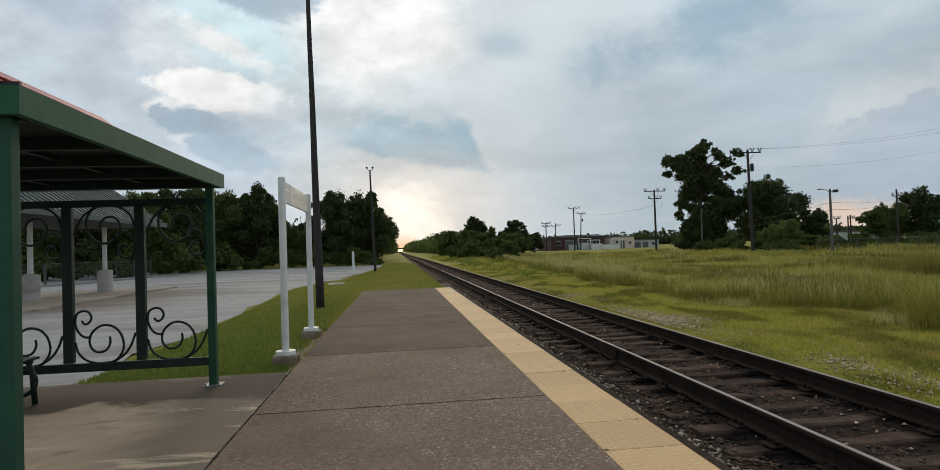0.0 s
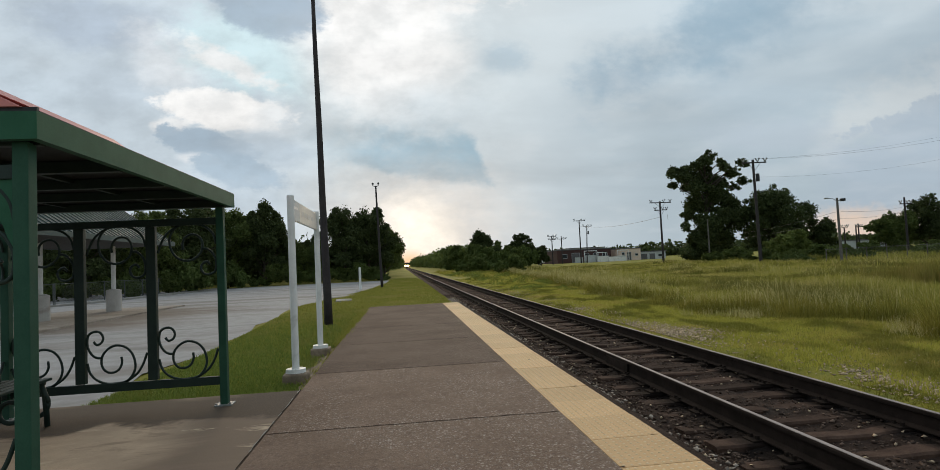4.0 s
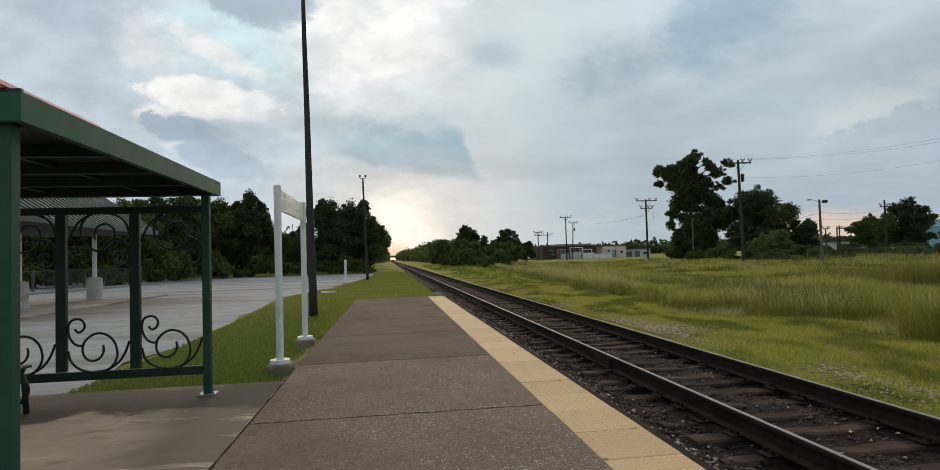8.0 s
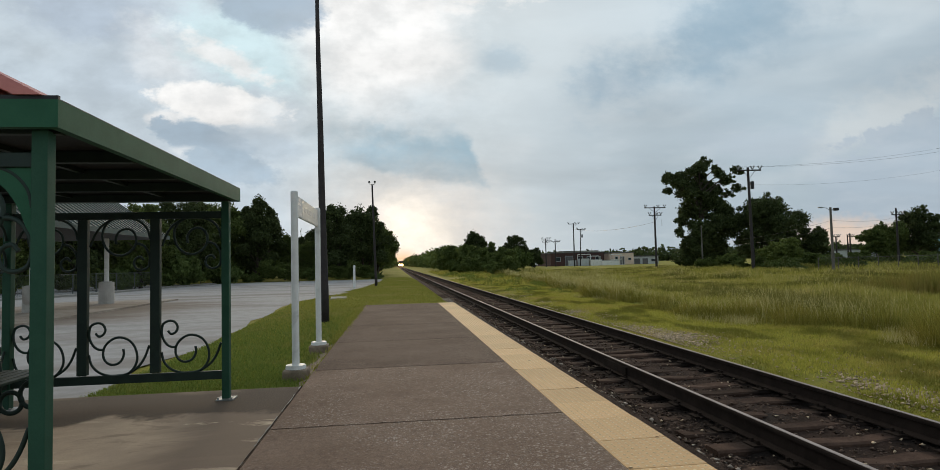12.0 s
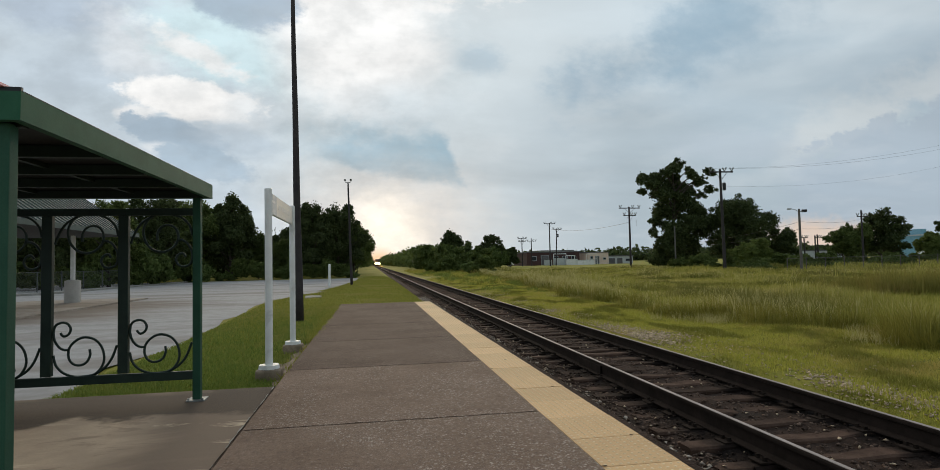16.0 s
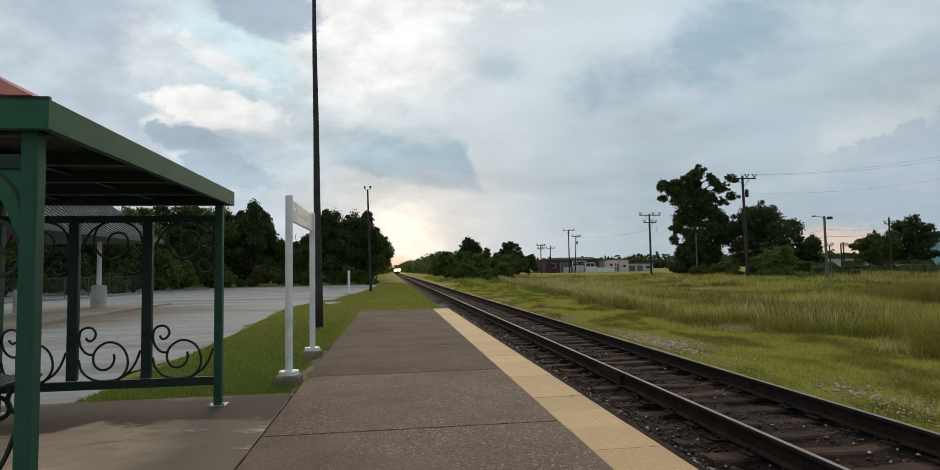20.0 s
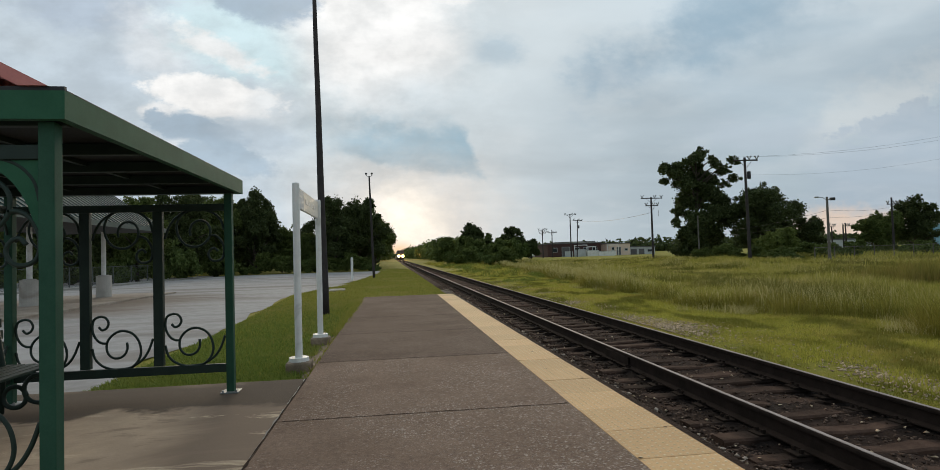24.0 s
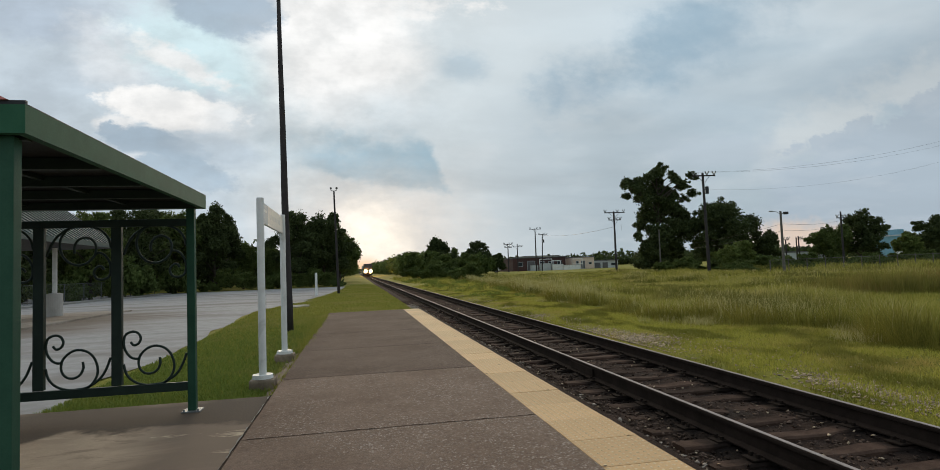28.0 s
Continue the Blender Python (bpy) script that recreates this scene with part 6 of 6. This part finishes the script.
for x, y, w, h, mt in ((43.6, 144, 2.4, 1.9, PALE), (46.6, 143.5, 3.0, 1.6, WHITE), (50.2, 143, 4.6, 1.3, WHITE), (41.0, 145, 1.6, 1.5, PALE)):
    c = thing("storage_box", "white storage container by the warehouse", "container", pose(x, y, 0.0), "containers by the warehouse")
    part("body", box(-w / 2, w / 2, -0.9, 0.9, 0.1, h, 0.03), mt, c)
    part("lid", box(-w / 2 - 0.04, w / 2 + 0.04, -0.94, 0.94, h + 0.003, h + 0.1, 0.02), PALE, c)
for i, (x, y, w, h) in enumerate(((44.5, 146, 3.4, 3.1), (47.2, 145.6, 2.4, 2.6), (53.4, 146.4, 3.0, 2.9))):
    r = thing("steel_rack", "white tubular steel rack beside the warehouse", "rack", pose(x, y, 0.0), "racks by the warehouse")
    for dx in (-w / 2, w / 2):
        part("upright", cyl((dx, 0, -0.1), (dx, 0, h), 0.09, seg=8), WHITE, r)
    part("crossbar", tube([(-w / 2, 0, h), (w / 2, 0, h)], 0.09, 6), WHITE, r)
    part("lower_bar", tube([(-w / 2, 0, h * 0.55), (w / 2, 0, h * 0.55)], 0.07, 6), WHITE, r)
van = thing("van", "white van parked by the trees", "vehicle", pose(27.6, 138, 0.15))
part("body", box(-2.4, 2.4, -0.95, 0.95, 0.45, 1.2, 0.12), WHITE, van)
part("cabin", box(-2.2, 1.5, -0.88, 0.88, 1.15, 2.0, 0.18), WHITE, van)
part("window", box(-1.9, 1.2, -0.91, -0.885, 1.35, 1.8), WINDOW, van)
for x in (-1.5, 1.5):
    for y in (-0.9, 0.9):
        wh = part("wheel", cyl((x, y - 0.1, 0.34), (x, y + 0.1, 0.34), 0.34, seg=16), RUBBER, van)
        part("rim", cyl((x, y - 0.12, 0.34), (x, y + 0.12, 0.34), 0.2, seg=12), SILVER, wh)


mp = thing("mile_post", "small white mile post beside the track", "post", pose(11.2, 110.0, 0.0))
part("shaft", box(-0.1, 0.1, -0.06, 0.06, -0.2, 1.7, 0.02), WHITE, mp)
part("plate", box(-0.22, 0.22, -0.09, -0.062, 1.3, 1.95, 0.01), WHITE, mp)


# ---- fences ----
def chain_fence(x0, y0, x1, y1, h, step, label, mesh_step=0.16, mat=None):
    f = thing("chain_link_fence", label, "fence")
    a, b = Vector((x0, y0, 0)), Vector((x1, y1, 0))
    L = (b - a).length
    n = max(2, round(L / step))
    for i in range(n + 1):
        p = a.lerp(b, i / n)
        z = g(p.x, p.y)
        part("post", cyl((p.x, p.y, z - 0.2), (p.x, p.y, z + h + 0.05), 0.035, seg=6), mat or FENCE, f)
    za, zb = g(x0, y0), g(x1, y1)
    part("top_rail", tube([(x0, y0, za + h), (x1, y1, zb + h)], 0.018, 5), mat or FENCE, f)
    d = (b - a).normalized()
    m = int(L / mesh_step)
    v = []
    r = 0.006
    for i in range(m):
        for s in (-1, 1):
            p0 = a + d * (i * mesh_step)
            p1 = p0 + d * s * h * 0.9
            if 0 <= (p1 - a).dot(d) <= L:
                za = g(p0.x, p0.y)
                v += [(p0.x - d.x * r, p0.y - d.y * r, za + 0.05), (p0.x + d.x * r, p0.y + d.y * r, za + 0.05), (p1.x + d.x * r, p1.y + d.y * r, za + h), (p1.x - d.x * r, p1.y - d.y * r, za + h)]
    o = raw("mesh", v, 4, mat or FENCE, f)
    o["kind"] = "stuff"
    return f


chain_fence(-60, 34.0, -26.5, 40.5, 1.5, 3.0, "grey chain-link fence before the wood")
chain_fence(-26.4, 40.5, -25.0, 66.0, 1.5, 3.0, "grey chain-link fence beside the lot")
chain_fence(29.0, 42.0, 56.0, 39.0, 1.15, 1.6, "low weathered wire fence across the field", 0.30, WOODGREY)

# ---- canopy over the parking lot ----
canopy = thing("parking_canopy", "open canopy with ribbed green metal roof on white columns", "canopy")
CX, EX0, EX1, CY0, CY1, CZ, CE = -18.2, -20.7, -15.7, 18.0, 31.5, 5.0, 3.2
for s, ex in ((-1, EX0), (1, EX1)):
    pr = [(ex, CE), (CX, CZ), (CX, CZ + 0.06), (ex, CE + 0.06)]
    sl = part("roof_slope", prism(pr, CY0, CY1), ROOFGREEN, canopy)
    for k in range(34):
        y = CY0 + 0.2 + k * 0.4
        part("rib", prism([(ex, CE + 0.06), (CX, CZ + 0.06), (CX, CZ + 0.11), (ex, CE + 0.11)], y - 0.03, y + 0.03), ROOFGREEN, sl)
    part("eave_trim", box(min(ex, ex + s * 0.06), max(ex, ex + s * 0.06), CY0, CY1, CE - 0.10, CE + 0.10), ROOFGREEN, canopy)
for y in (CY0 + 0.05, CY1 - 0.11):
    part("gable", prism([(EX0 + 0.1, CE), (EX1 - 0.1, CE), (CX, CZ - 0.06)], y, y + 0.06), CANOPYDK, canopy, "dark gable infill")
part("soffit", box(EX0 + 0.08, EX1 - 0.08, CY0 + 0.12, CY1 - 0.13, CE - 0.08, CE - 0.03), CANOPYDK, canopy)
for x, y in ((-17.7, 29.4), (-18.2, 24.6), (-18.2, 19.8)):
    c = part("column", cyl((x, y, 1.08), (x, y, CE - 0.09), 0.10, seg=18), WHITE, canopy)
    p = part("pier", cyl((x, y, -0.1), (x, y, 1.04), 0.33, 0.32, 24), CONC_PALE, c, "round concrete pier")
    part("cap", cyl((x, y, 1.041), (x, y, 1.079), 0.27, 0.2, 24), CONC_PALE, p)
walkway = link_bm("walkway", prism([(-21.0, -0.05), (-15.4, -0.05), (-15.4, 0.04), (-21.0, 0.04)], 17.5, 32.0), WALK)
tagged(walkway, "silt-stained concrete strip under the canopy", "walkway", kind="structure")
kerb = link_bm("lot_kerb", tube([(-60, 32.6, 0.0), (-27, 38.0, 0.0), (-25.2, 43, 0.0), (-24.8, 50, 0.0), (-23.6, 65, 0.0)], 0.2, 4, None, (0.09, 0.55)), CONC)
tagged(kerb, "pale concrete kerb round the lot", "kerb", kind="structure")

# ---- train ----
loco = thing("locomotive", "dark diesel locomotive with burning headlights", "locomotive")
part("body", box(-1.52, 1.52, 0.9, 19.5, 0.95, 4.45, 0.18), LOCO, loco)
nose = part("nose", prism([(-1.5, 1.0), (1.5, 1.0), (1.5, 2.6), (1.15, 4.2), (-1.15, 4.2), (-1.5, 2.6)], 0.0, 0.95), LOCO, loco)
part("stripe", box(-1.515, 1.515, -0.012, 0.0, 1.9, 2.25), BLUEP, nose, "blue nose band")
for x in (-0.62, 0.62):
    part("windshield", box(x - 0.5, x + 0.5, -0.03, -0.004, 2.9, 3.6, 0.01), WINDOW, nose)
for x in (-0.2, 0.2):
    part("headlight", cyl((x, -0.09, 3.9), (x, -0.005, 3.9), 0.13, seg=16), LAMPGLASS, nose)
# Discs drawn larger than the lamps, to take in their glare.
for x in (-0.95, 0.95):
    part("ditch_light", cyl((x, -0.16, 1.70), (x, -0.005, 1.70), 0.38, seg=18), HEADLAMP, nose)
part("pilot", prism([(-1.4, 0.15), (1.4, 0.15), (1.45, 0.98), (-1.45, 0.98)], -0.15, 0.5), BLACK, loco)
part("coupler", box(-0.16, 0.16, -0.7, -0.152, 0.62, 0.98, 0.04), BLACK, loco)
part("fuel_tank", box(-1.3, 1.3, 7.5, 12.5, 0.2, 0.94, 0.08), BLACK, loco)
for y in (3.4, 16.5):
    tr = part("truck", box(-1.3, 1.3, y - 2.0, y + 2.0, 0.45, 0.93, 0.05), BLACK, loco)
    for dy in (-1.35, 1.35):
        part("wheelset", cyl((-0.8, y + dy, 0.5), (0.8, y + dy, 0.5), 0.49, seg=20), RAILRUST, tr)
coaches = []
for k in range(3):
    c = thing("passenger_coach", "silver corrugated passenger coach behind the locomotive", "railroad car", group="coaches of the train")
    part("body", box(-1.5, 1.5, 0, 25.0, 0.9, 4.3, 0.2), SILVER, c)
    for s in (-1, 1):
        part("window_band", box(s * 1.503 - 0.01, s * 1.503 + 0.01, 1.5, 23.5, 2.3, 3.1), WINDOW, c)
    for y in (3.0, 22.0):
        tr = part("truck", box(-1.25, 1.25, y - 1.5, y + 1.5, 0.4, 0.88, 0.05), BLACK, c)
        for dy in (-1.1, 1.1):
            part("wheelset", cyl((-0.8, y + dy, 0.46), (0.8, y + dy, 0.46), 0.455, seg=18), RAILRUST, tr)
    coaches.append(c)


def motions():
    ts = [0, 1, 4, 7, 10, 13, 16, 19, 22, 25, 27, 28]
    for ob, back in [(loco, 0.0)] + [(c, 20.3 + 25.8 * i) for i, c in enumerate(coaches)]:
        walk(ob, [(t, pose(0, 580 - 13.0 * t + back, RAIL_Z)) for t in ts])


motions()
